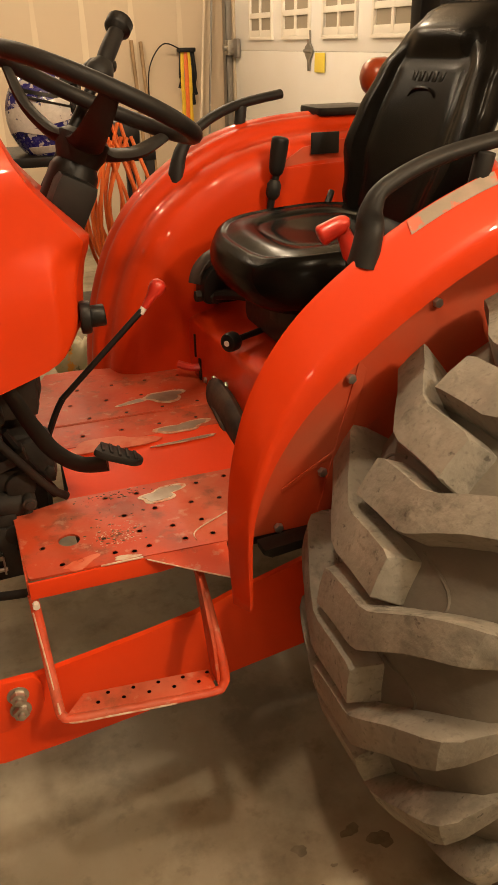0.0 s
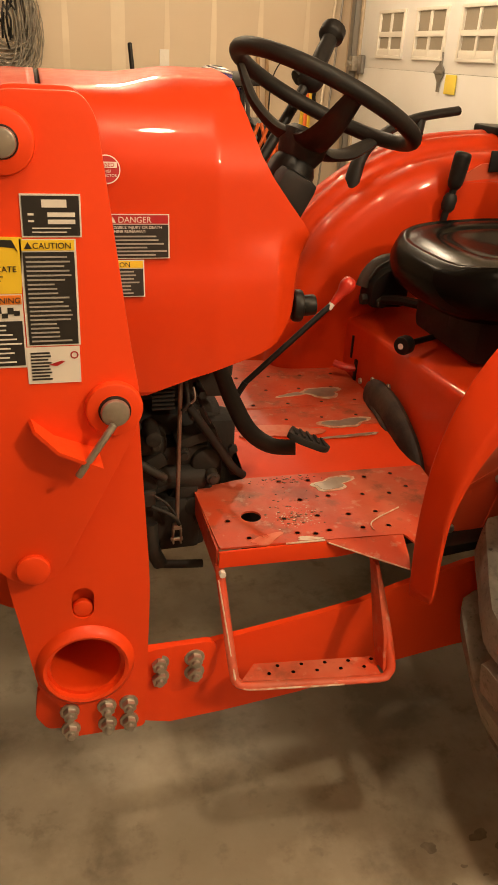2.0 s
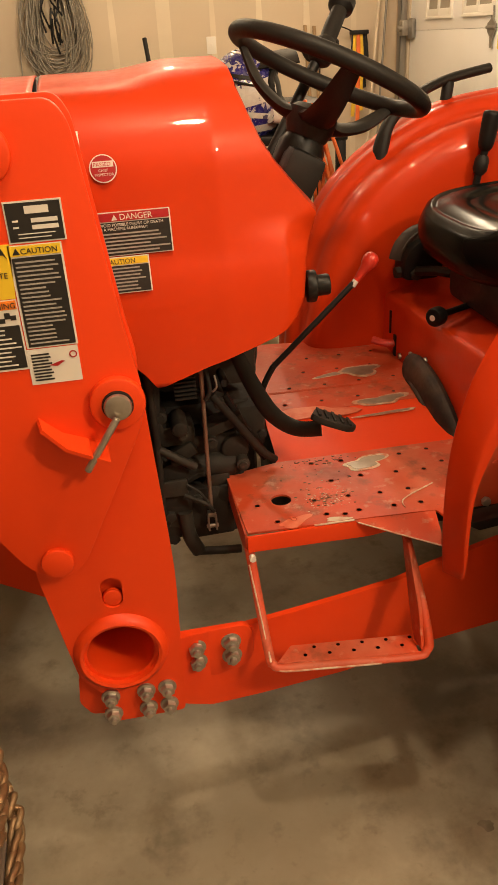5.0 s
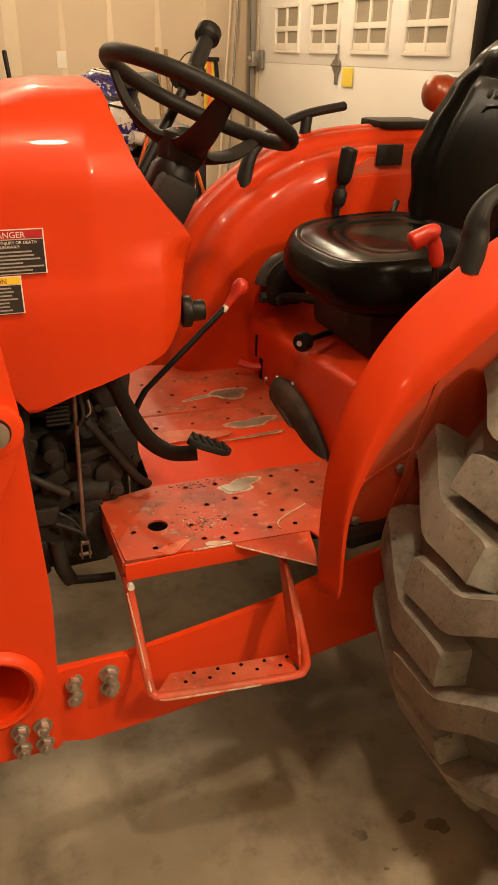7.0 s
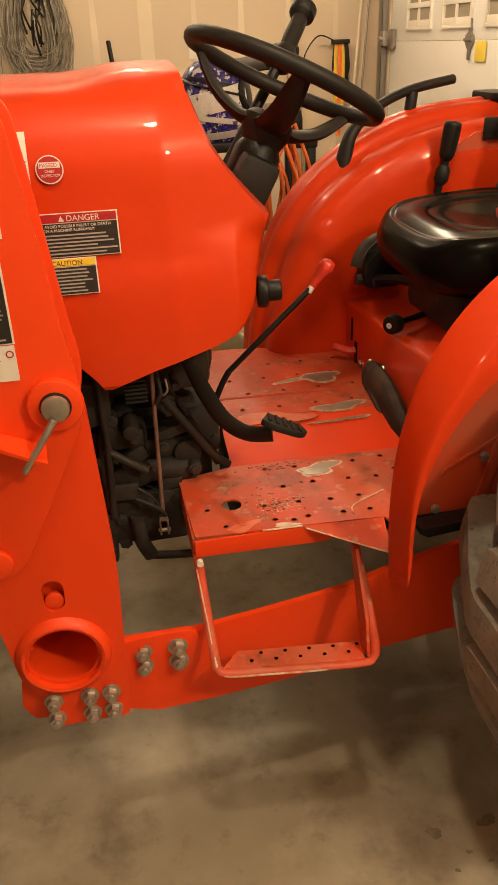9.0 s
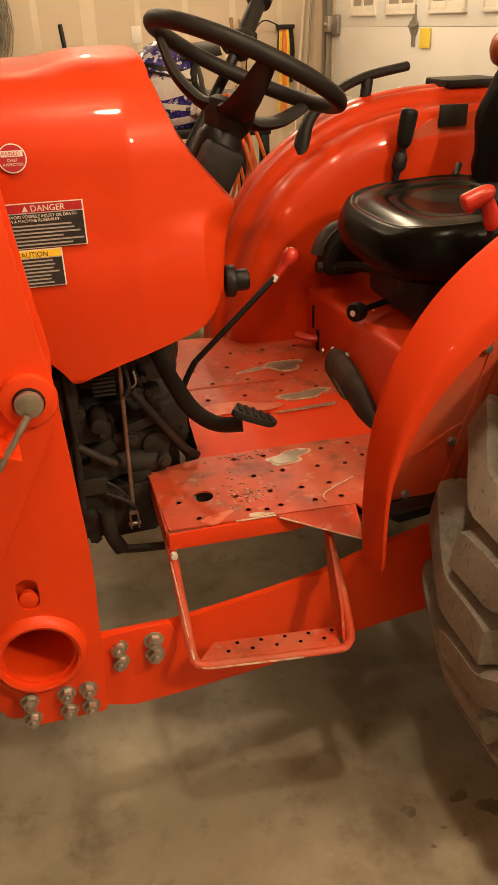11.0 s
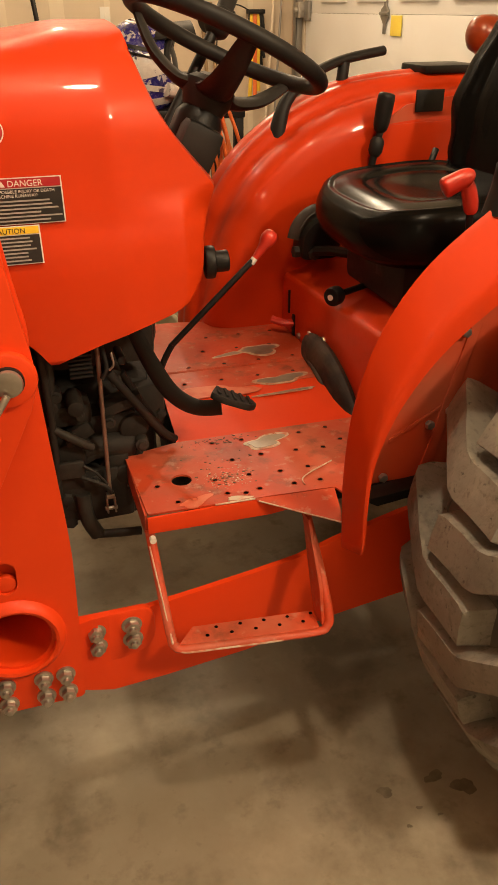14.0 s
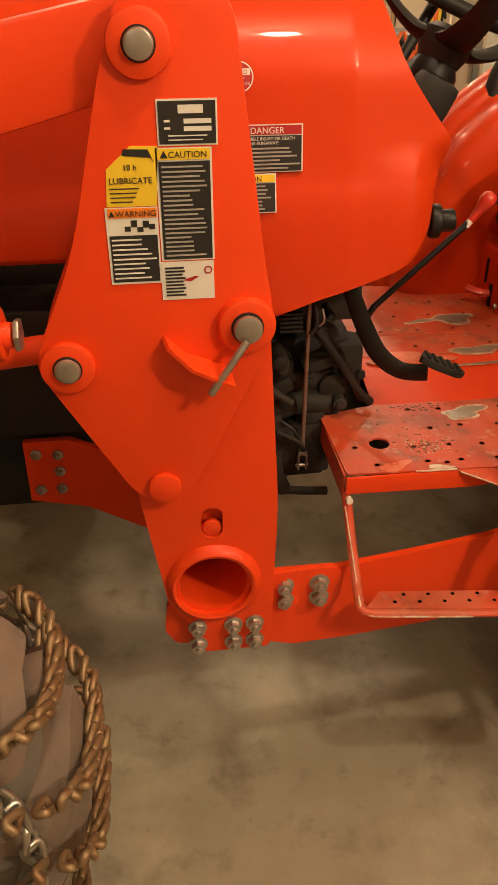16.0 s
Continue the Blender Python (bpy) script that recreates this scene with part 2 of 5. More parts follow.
def rod(a, b, r, n=16, bevel=0.0, bm=None):
    a, b = Vector(a), Vector(b)
    d = (b - a).normalized()
    e = min(bevel, (b - a).length * 0.4)
    if e:
        return tube([a, a + d * e * 0.3, a + d * e, b - d * e, b - d * e * 0.3, b], [r - e, r - e * 0.3, r, r, r - e * 0.3, r - e], n, bm, up=(0.31, 0.2, 0.93))
    return tube([a, b], r, n, bm, up=(0.31, 0.2, 0.93))


def grid(rows, bm=None, close_u=False):
    bm = bm or bmesh.new()
    vs = [[bm.verts.new(p) for p in row] for row in rows]
    for i in range(len(vs) - 1):
        m = len(vs[i])
        for j in range(m if close_u else m - 1):
            q = (vs[i][j], vs[i][(j + 1) % m], vs[i + 1][(j + 1) % m], vs[i + 1][j])
            bm.faces.new(q)
    return bm


def solid(bm, thick):
    bmesh.ops.recalc_face_normals(bm, faces=bm.faces)
    bmesh.ops.solidify(bm, geom=bm.faces[:], thickness=thick)
    return bm


def linear(t, table):
    for (a, va), (b, vb) in zip(table, table[1:]):
        if t <= b:
            return va + (vb - va) * min(max((t - a) / (b - a), 0), 1)
    return table[-1][1]


def lerp_table(t, table):
    for (a, va), (b, vb) in zip(table, table[1:]):
        if t <= b:
            w = min(max((t - a) / (b - a), 0), 1)
            w = w * w * (3 - 2 * w)
            return va + (vb - va) * w
    return table[-1][1]


YC = 1.25          # the tractor's middle plane
WALL_Y, DOOR_X = 6.1, 2.563

# ---- the garage ----
floor = part("floor", box((0.0, 1.0, -0.05), (12, 13, 0.1)), CONCRETE, None, "stained bare concrete garage floor with dark oil spots", 0, "structure")
wall_b = part("wall_back", box((-1.6, WALL_Y + 0.06, 1.5), (8.5, 0.12, 3.0)), DRYWALL, None, "unpainted tan drywall with taped joints", 0, "structure")
wall_l = part("wall_left", box((-5.0, 1.0, 1.5), (0.12, 12, 3.0)), DRYWALL, None, "unpainted tan drywall side wall", 0, "structure")
wall_n = part("wall_near", box((-1.2, -4.5, 1.5), (8, 0.12, 3.0)), DRYWALL, None, "unpainted tan drywall wall", 0, "structure")
ceiling = part("ceiling", box((-1.2, 0.8, 3.05), (9, 12, 0.1)), DRYWALL, None, "unpainted drywall ceiling", 0, "structure")
wall_d = part("wall_door", box((DOOR_X + 0.13, -2.4, 1.5), (0.12, 7.2, 3.0)), DRYWALL, None, "unpainted drywall beside the garage door", 0, "structure")
part("wall_header", box((DOOR_X + 0.13, 3.6, 2.6), (0.12, 5.2, 0.8)), DRYWALL, None, "drywall header over the garage door", 0, "structure")
for x, w, top in ((-0.62, 0.05, 1.80), (0.42, 0.05, 1.86), (0.79, 0.105, 2.98), (1.145, 0.045, 1.83), (1.493, 0.05, 1.85), (1.851, 0.055, 1.80), (2.215, 0.045, 1.87)):
    part("trim", prism([(x - w / 2, 0.01), (x + w / 2, 0.01), (x + w * 0.45, top - 0.35), (x + w * 0.22, top - 0.06), (x - w * 0.05, top), (x - w * 0.3, top - 0.08), (x - w * 0.46, top - 0.35)], WALL_Y - 0.003, WALL_Y + 0.001, "y"), MUD, None, "pale strip of joint compound on drywall", 0, "structure")

# garage door of four hinged sections with a row of windows
door = tagged(new("door_1"), "closed white sectional garage door with small windows", "door", kind="structure")
for k in range(4):
    z0 = 0.45 * k
    s = part("panel", box((DOOR_X + 0.02, 3.5, z0 + 0.225), (0.04, 4.66, 0.4485), 0.003), DOOR_WHITE, door)
part("panel", box((DOOR_X + 0.02, 3.5, 2.0), (0.04, 4.66, 0.396), 0.004), DOOR_WHITE, door)
for k in range(7):
    y1 = 5.505 - 0.59 * k
    y0 = y1 - 0.40
    w = tagged(new("window"), "white framed window of four small panes, dark outside")
    w.parent = door
    bm = bmesh.new()
    x = DOOR_X
    zb, zt = 1.425, 1.70
    for c, s in (((x - 0.008, (y0 + y1) / 2, zb), (0.018, 0.43, 0.02)), ((x - 0.008, (y0 + y1) / 2, zt), (0.018, 0.43, 0.02)),
                 ((x - 0.008, y0, (zb + zt) / 2), (0.018, 0.022, 0.28)), ((x - 0.008, y1, (zb + zt) / 2), (0.018, 0.022, 0.28))):
        box(c, s, 0.004, None, bm)
    part("window_frame", bm, FRAME_WHITE, w)
    bm = bmesh.new()
    box((x - 0.010, (y0 + y1) / 2, (zb + zt) / 2), (0.012, 0.026, 0.25), 0.003, None, bm)
    box((x - 0.009, (y0 + y1) / 2, (zb + zt) / 2), (0.012, 0.375, 0.032), 0.003, None, bm)
    box((x - 0.008, (y0 + y1) / 2, zb + 0.03), (0.01, 0.375, 0.04), 0.003, None, bm)
    part("muntin", bm, FRAME_WHITE, w)
    for a in (0, 1):
        for b in (0, 1):
            c = ((y0 + y1) / 2 + (a - 0.5) * 0.185, (zb + zt) / 2 + (b - 0.5) * 0.125 + 0.01)
            part("pane", box((x - 0.003, c[0], c[1]), (0.004, 0.165, 0.11)), NIGHT, w, smooth=0)
for y in (4.51, 2.75):
    hg = part("hinge", prism(round_corners([(y - 0.014, 1.245), (y + 0.014, 1.245), (y + 0.016, 1.30), (y + 0.055, 1.335), (y + 0.055, 1.375), (y + 0.016, 1.395), (y + 0.012, 1.465), (y - 0.012, 1.465), (y - 0.016, 1.395), (y - 0.05, 1.37), (y - 0.05, 1.34), (y - 0.016, 1.30)], 0.006, 3), DOOR_X - 0.014, DOOR_X - 0.004, "x", 0.002), GALV, door, "bare galvanised hinge plate")
    part("knuckle", rod((DOOR_X - 0.016, y - 0.05, 1.353), (DOOR_X - 0.016, y + 0.055, 1.353), 0.010, 10, 0.002), GALV, hg)
part("edge_hinge", prism(round_corners([(5.72, 1.30), (5.80, 1.30), (5.80, 1.43), (5.72, 1.43)], 0.02), DOOR_X - 0.03, DOOR_X - 0.004, "x", 0.002), GALV, door)
t = tagged(part("notice", box((DOOR_X - 0.008, 4.36, 1.292), (0.004, 0.135, 0.105), 0.001), TAPE), "yellow paper notice stuck on a white garage door", "notice")
part("wall_jamb", box((DOOR_X + 0.06, 5.98, 1.5), (0.14, 0.27, 3.0)), DRYWALL, None, "drywall jamb at the door", 0, "structure")
track = thing("door_track", (DOOR_X - 0.06, 5.88, 0), "upright galvanised garage door track with brackets", "track")
wpart("rail", prism([(5.86, 0), (5.90, 0), (5.90, 0.03), (5.86, 0.03)], 0, 0.03, "x"), GALV, track)
bm = box((DOOR_X - 0.06, 5.9, 1.45), (0.012, 0.06, 2.9), 0.003)
box((DOOR_X - 0.04, 5.875, 1.45), (0.05, 0.01, 2.9), 0.002, None, bm)
wpart("channel", bm, GALV, track)
for z in (0.5, 1.37, 2.3):
    bm = box((DOOR_X - 0.05, 5.83, z), (0.05, 0.07, 0.10), 0.006)
    rod((DOOR_X - 0.10, 5.83, z), (DOOR_X - 0.02, 5.83, z), 0.022, 12, 0.003, bm)
    wpart("bracket", bm, STEEL, track)
for x0, x1, r, m, lab in ((2.22, 2.42, 0.010, MUD, "pale wooden pole leaning in the corner"), (2.30, 2.47, 0.008, GALV, "thin bright metal rod leaning in the corner")):
    bm = tube([(x0, 5.86, 0.0), ((x0 + x1) / 2, 5.93, 1.1), (x1, 6.0, 2.2)], r, 10)
    tagged(part("leaning_pole", bm, m), lab, "pole")

# wall fittings and things on the back wall
sw = thing("switch_plate", (1.125, WALL_Y - 0.002, 1.33), "white light switch plate on tan drywall", "switch")
wpart("plate", box((1.125, WALL_Y - 0.005, 1.335), (0.07, 0.008, 0.114), 0.003), PAPER, sw)
wpart("rocker", box((1.125, WALL_Y - 0.011, 1.335), (0.012, 0.01, 0.03), 0.002), PAPER, sw)
random.seed(5)
coil = thing("wire_coil", (0.02, WALL_Y - 0.05, 1.1), "large hanging coil of loose grey wire", "wire")
for k in range(46):
    w, h = random.uniform(0.10, 0.31), random.uniform(0.60, 0.86)
    cx = 0.02 + random.uniform(-0.03, 0.03)
    yy = WALL_Y - random.uniform(0.02, 0.12)
    top = 1.98 + random.uniform(-0.05, 0.02)
    pts = []
    for j in range(22):
        a = 2 * math.pi * j / 22
        s = math.sin(a)
        v = (1 - math.cos(a)) / 2
        pts.append((cx + w * s * (0.35 + 0.65 * v) + random.uniform(-0.006, 0.006), yy + 0.01 * math.sin(3 * a), top - h * v))
    wpart("strand", tube(pts, 0.0042, 5, closed=True, up=(0.2, 1, 0.1)), WIRE, coil)
for k in range(12):
    x = 0.02 + random.uniform(-0.05, 0.05)
    z = random.uniform(1.45, 1.85)
    bm = tube(smooth_path([(x, WALL_Y - 0.14, z + 0.1), (x + random.uniform(-0.05, 0.05), WALL_Y - 0.16, z), (x + random.uniform(-0.04, 0.04), WALL_Y - 0.14, z - 0.12)], 3), 0.007, 6)
    wpart("tie", bm, BLACK, coil)
bm = tube(smooth_path([(-0.26, WALL_Y - 0.05, 1.2), (-0.22, WALL_Y - 0.05, 1.5), (-0.1, WALL_Y - 0.06, 1.75), (0.0, WALL_Y - 0.06, 1.93)], 5), 0.005, 6)
wpart("loose_end", bm, WIRE, coil)

hook = thing("strap_hook", (2.24, WALL_Y - 0.05, 1.0), "wall hook hung with orange, yellow and black straps", "straps")
wpart("bracket", box((2.24, WALL_Y - 0.06, 1.36), (0.13, 0.08, 0.03), 0.008), BLACK, hook)
for dx, w, m, z0 in ((-0.06, 0.05, STRAP_Y, 0.78), (-0.015, 0.055, CORD, 0.7), (0.045, 0.05, BLACK, 0.98), (0.02, 0.05, STRAP_Y, 0.82), (0.07, 0.04, BLACK, 1.05), (-0.08, 0.035, BLACK, 1.1)):
    pts = smooth_path([(2.24 + 0.6 * dx, WALL_Y - 0.07, 1.37), (2.24 + dx * 0.8, WALL_Y - 0.09, 1.2), (2.24 + dx * 0.7, WALL_Y - 0.08, (1.2 + z0) / 2), (2.24 + dx * 0.9, WALL_Y - 0.08, z0)], 5)
    wpart("strap", tube(pts, w * 0.3, 8, flat=0.35, up=(0, 1, 0.0)), m, hook)
wpart("cable", tube(smooth_path([(2.18, WALL_Y - 0.08, 1.37), (2.05, WALL_Y - 0.1, 1.40), (1.94, WALL_Y - 0.1, 1.25), (1.92, WALL_Y - 0.1, 1.0), (1.93, WALL_Y - 0.08, 0.6)], 6), 0.005, 8), BLACK, hook)
for x, z1 in ((1.83, 1.43), (1.90, 1.42)):
    bm = rod((x + 0.03, WALL_Y - 0.25, 0.0), (x, WALL_Y - 0.03, z1), 0.014, 10, 0.004)
    tagged(part("tool_handle", bm, WOOD), "worn wooden tool handle leaning on drywall", "tool")
tagged(part("storage_box", box((-0.62, WALL_Y - 0.3, 0.7), (0.4, 0.5, 1.4), 0.02), BLACK), "dark tall box against the drywall", "box")
box_t = tagged(part("label_card", box((-0.62, WALL_Y - 0.553, 1.31), (0.3, 0.004, 0.12), 0.001), REDINK), "small red and white card on a dark box", "card")

# a dark utility vehicle rack with the helmet and cords behind the tractor
rack = thing("storage_shelf", (0.75, 2.55, 0), "dark metal shelf carrying riding gear", "shelf")
wpart("board", box((0.72, 2.55, 1.085), (0.62, 0.34, 0.03), 0.005), BLACK, rack)
wpart("board", box((0.72, 2.55, 0.55), (0.62, 0.34, 0.03), 0.005), BLACK, rack)
for x in (0.43, 1.01):
    for y in (2.4, 2.7):
        wpart("leg", box((x, y, 0.54), (0.03, 0.03, 1.08), 0.003), BLACK, rack)
HX0, HY0, HZ0 = 0.705, 2.48, 1.215
helm = thing("helmet", (HX0, HY0, 1.10), "blue and white off-road riding helmet with dark visor", "helmet")


def shell_point(a, b, grow=1.0):
    """A point of the helmet's shell; a from the crown down, b round it from the face."""
    jaw = 1 + 0.16 * max(0.0, -math.cos(a)) * max(0.0, math.cos(b))
    return (HX0 + 0.124 * grow * jaw * math.sin(a) * math.cos(b), HY0 + 0.112 * grow * math.sin(a) * math.sin(b), HZ0 + 0.142 * grow * math.cos(a))


def shell_patch(name, a0, a1, b0, b1, mat, grow, tilt=0.0):
    rows = [[shell_point(a0 + (a1 - a0) * i / 6 + tilt * (j / 30 - 0.5), b0 + (b1 - b0) * j / 30, grow) for j in range(31)] for i in range(7)]
    return wpart(name, solid(grid(rows), 0.0025), mat, helm, smooth=60)


wpart("shell", grid([[shell_point(math.pi * (0.002 + 0.80 * i / 18), 2 * math.pi * j / 40) for j in range(40)] for i in range(19)], close_u=True), BLUE, helm, smooth=60)
for a0, a1, b0, b1, m, g, tl in ((0.28, 0.36, -3.1, 0.6, WHITE_GLOSS, 1.012, 0.5), (0.44, 0.52, -3.1, 0.6, WHITE_GLOSS, 1.012, 0.5), (0.02, 0.22, -3.1, 3.1, BLACK, 1.008, 0.0), (1.28, 1.75, -2.9, -0.75, WHITE_GLOSS, 1.014, -0.35),
                                 (1.86, 1.98, -2.6, -0.1, WHITE_GLOSS, 1.012, 0.3), (2.15, 2.35, -2.4, 0.2, WHITE_GLOSS, 1.012, -0.2), (1.08, 1.16, -2.6, -0.7, BLACK, 1.012, 0.3)):
    shell_patch("stripe", a0, a1, b0, b1, m, g, tl)
wpart("face_opening", solid(grid([[shell_point(1.02 + 0.75 * i / 6, -0.85 + 1.7 * j / 16, 1.01) for j in range(17)] for i in range(7)]), 0.002), BLACK, helm, smooth=60)
gog = wpart("goggle_frame", tube([shell_point(1.38 + 0.40 * math.sin(t), -0.25 + 0.72 * math.cos(t), 1.05) for t in (2 * math.pi * k / 28 for k in range(28))], 0.012, 8, closed=True), BLACK_MATT, helm)
wpart("goggle_strap", tube([shell_point(1.40 - 0.05 * k, -0.95 - 0.25 * k, 1.02) for k in range(8)], 0.012, 8, flat=0.3, up=(0, 0, 1)), BLACK_MATT, helm)
wpart("peak", solid(grid([[(HX0 + 0.03 + 0.14 * i / 5, HY0 - 0.085 + 0.17 * j / 8, HZ0 + 0.125 - 0.04 * (abs(j - 4) / 4) ** 2 + 0.012 * i / 5) for j in range(9)] for i in range(6)]), 0.004), BLACK, helm, smooth=60)
wpart("chin_bar", tube(smooth_path([shell_point(1.95, -1.0, 1.02), shell_point(2.0, -0.5, 1.12), shell_point(2.02, 0.0, 1.16), shell_point(2.0, 0.5, 1.12), shell_point(1.95, 1.0, 1.02)], 5), 0.022, 10), WHITE_GLOSS, helm)
random.seed(11)
cords = thing("extension_cord", (0.93, 2.6, 0.5), "orange extension cord hanging in long loops", "cord")
for k in range(10):
    x0, y0 = 0.90 + random.uniform(-0.07, 0.09), 2.34 + random.uniform(-0.04, 0.04)
    zt, zb = random.uniform(1.10, 1.2), random.uniform(0.62, 0.8)
    w = random.uniform(0.03, 0.09)
    wpart("loop", tube(smooth_path([(x0, y0, zt), (x0 - w, y0, (zt + zb) / 2), (x0 - w * 0.3, y0, zb), (x0 + w, y0, (zt + zb) / 2 - 0.02), (x0 + w * 0.2, y0 + 0.02, zt)], 6), 0.006, 8), CORD, cords)
bag = tagged(part("gear_bag", box((0.9, 2.55, 1.14), (0.2, 0.25, 0.11), 0.04), BLACK), "dark soft gear bag on a shelf", "bag")
tagged(part("spare_hose", tube(smooth_path([(0.99, 2.24, 0.90), (1.04, 2.22, 0.95), (1.13, 2.2, 0.94), (1.2, 2.3, 0.7), (1.22, 2.4, 0.0)], 6), 0.02, 10), BLACK), "thick black hose standing behind the tractor", "hose")

# ceiling bulbs out of view; the last three are added only for fill
for (x, y, z), pw, soft in zip(BULBS_AND_FILLS, POWER, SOFT):
    lampthing = thing("ceiling_or_fill_light", (x, y, 3.0), "unseen ceiling lamp holder with a warm bulb, some added as fill", "lamp", "ceiling lamps")
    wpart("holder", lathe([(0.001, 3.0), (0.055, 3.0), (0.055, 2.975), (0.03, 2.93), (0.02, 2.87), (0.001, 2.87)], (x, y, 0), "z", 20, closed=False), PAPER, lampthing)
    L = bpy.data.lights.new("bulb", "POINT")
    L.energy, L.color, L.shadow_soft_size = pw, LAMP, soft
    lo = new("bulb_or_fill_light", L)
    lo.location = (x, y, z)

# dark oil spots on the concrete
STAIN = material("old_oil", (0.16, 0.13, 0.09), 0.55, second=(0.25, 0.21, 0.15), scale=35, amount=0.8)
for i, (x, y, rx, ry) in enumerate(((0.948, 0.617, 0.022, 0.019), (0.837, 0.60, 0.006, 0.004), (0.788, 0.652, 0.016, 0.011), (0.90, 0.655, 0.02, 0.012), (0.80, 0.57, 0.005, 0.004), (0.87, 0.575, 0.005, 0.003))):
    random.seed(40 + i)
    ph = [random.uniform(0, 6.28) for _ in range(3)]
    pts = []
    for j in range(24):
        a = 2 * math.pi * j / 24
        r = 1 + 0.22 * math.sin(2 * a + ph[0]) + 0.15 * math.sin(3 * a + ph[1]) + 0.08 * math.sin(7 * a + ph[2])
        pts.append((x + rx * r * math.cos(a), y + ry * r * math.sin(a)))
    tagged(part("oil_spot", prism(pts, -0.002, 0.0008, "z"), STAIN, None, smooth=0), "small dark oil spot dried on the concrete floor", "stain", "oil spots")

# ---- the tractor ----
tractor = thing("tractor", (0.9, YC, 0), "orange compact tractor with black seat and worn platform", "tractor")


def mirror_y(bm):
    bmesh.ops.transform(bm, matrix=Matrix.Translation((0, 2 * YC, 0)) @ Matrix.Diagonal((1, -1, 1, 1)), verts=bm.verts)
    bmesh.ops.reverse_faces(bm, faces=bm.faces)
    return bm


# bonnet and dash cowl: one swept body, cut at the bonnet's rear edge
FLANK = [(0.86, 0.958), (1.0, 0.960), (1.06, 0.965), (1.10, 0.974), (1.17, 0.981), (1.23, 0.986), (1.262, 0.997), (1.285, 1.010), (1.305, 1.026), (1.320, 1.042), (1.331, 1.060)]
FLANK = [(p.y, p.z) for p in smooth_path([Vector((0, z, y)) for z, y in FLANK], 4)]
CROWN = [(1.336, 1.075), (1.343, 1.11), (1.349, 1.15), (1.354, 1.20), (1.357, 1.25)]
REAR = [(0.88, 0.268), (0.908, 0.35), (0.937, 0.455), (0.945, 0.478), (0.955, 0.495), (0.968, 0.510), (0.985, 0.523), (1.005, 0.531), (1.055, 0.536), (1.085, 0.544), (1.105, 0.554), (1.132, 0.5575), (1.15, 0.545), (1.185, 0.515), (1.223, 0.484), (1.254, 0.465), (1.29, 0.451), (1.32, 0.442), (1.345, 0.436), (1.37, 0.428)]
TURN_IN = [(0.88, 0.004), (0.937, 0.02), (0.96, 0.06), (1.0, 0.10), (1.08, 0.115), (1.13, 0.115), (1.16, 0.09), (1.20, 0.06), (1.29, 0.03), (1.35, 0.01)]
FRONT = [(0.88, 0.262), (0.903, 0.246), (0.925, 0.226), (0.945, 0.20), (0.985, 0.136)]


def ease(v):
    v = min(max(v, 0.0), 1.0)
    return v * v * (3 - 2 * v)


def flank(x, z):
    """The cowl side's distance: upright below a crease, drawn in towards the rear edge."""
    low = ease((1.14 - z) / 0.05) * ease((x - 0.34) / 0.12)
    back = max(0.0, x - 0.39)
    return linear(z, FLANK) + (1 - low) * 0.26 * back + low * (0.16 * back + 0.7 * max(0.0, x - 0.498))


def cowl(x0, x1, rear):
    rows = []
    n = 56
    levels = [0.882 + 0.449 * k / 52 for k in range(53)]
    for z in levels:
        if not rear and z < 0.98:
            continue
        xa = max(x0, linear(z, FRONT)) if rear else x0
        xr = linear(z, REAR) if rear else x1
        row = [(xa + (xr - xa) * j / n, 0, z) for j in range(n + 1)]
        row = [(x, flank(x, zz), zz) for x, y, zz in row]
        if rear:
            x, y, zz = row[-1]
            deep = linear(zz, TURN_IN)
            row += [(x + 0.26 * deep * k, y + deep * k, zz - 0.13 * deep * k) for k in (0.06, 0.18, 0.4, 0.7, 1.0)] + [(x + 0.24 * deep - 0.002, y + deep + 0.006, zz - 0.13 * deep), (x + 0.2 * deep - 0.014, YC, zz - 0.13 * deep)]
        rows.append(row)
    for z, y in CROWN:
        xr = linear(z, REAR) if rear else x1
        row = []
        for j in range(n + 1):
            x = x0 + (xr - x0) * j / n
            row.append((x, y, z + 0.013 * ease((x - 0.24) / 0.12) * ease((y - 1.05) / 0.06)))
        if rear:
            x, _, zz = row[-1]
            row += [(x + 0.001 * k, y, zz - 0.003 * k) for k in range(1, 6)] + [(x + 0.002, y, zz - 0.02), (x - 0.014, YC, zz - 0.03)]
        rows.append(row)
    return grid(rows)


for name, a in (("cowl", (0.136, 0.6, True)), ("bonnet", (-0.62, 0.128, False))):
    bm = cowl(*a)
    m2 = bm.copy()
    mirror_y(m2)
    me = bpy.data.meshes.new("tmp")
    m2.to_mesh(me)
    m2.free()
    bm.from_mesh(me)
    bpy.data.meshes.remove(me)
    bmesh.ops.remove_doubles(bm, verts=bm.verts, dist=0.0006)
    ob = wpart(name, bm, ORANGE, tractor, smooth=55)
    s = ob.modifiers.new("thickness", "SOLIDIFY")
    s.thickness, s.offset = 0.004, -1
wpart("bonnet_strap", tube(smooth_path([(0.132, 1.10, 1.322), (0.132, 1.16, 1.334), (0.132, 1.25, 1.348), (0.132, 1.4, 1.335)], 4), 0.008, 8), BLACK_MATT, tractor)
wpart("grille", prism(round_corners([(0.95, 0.5), (1.55, 0.5), (1.55, 1.25), (1.35, 1.33), (1.15, 1.33), (0.95, 1.25)], 0.05), -0.66, -0.62, "x", 0.008), BLACK, tractor)
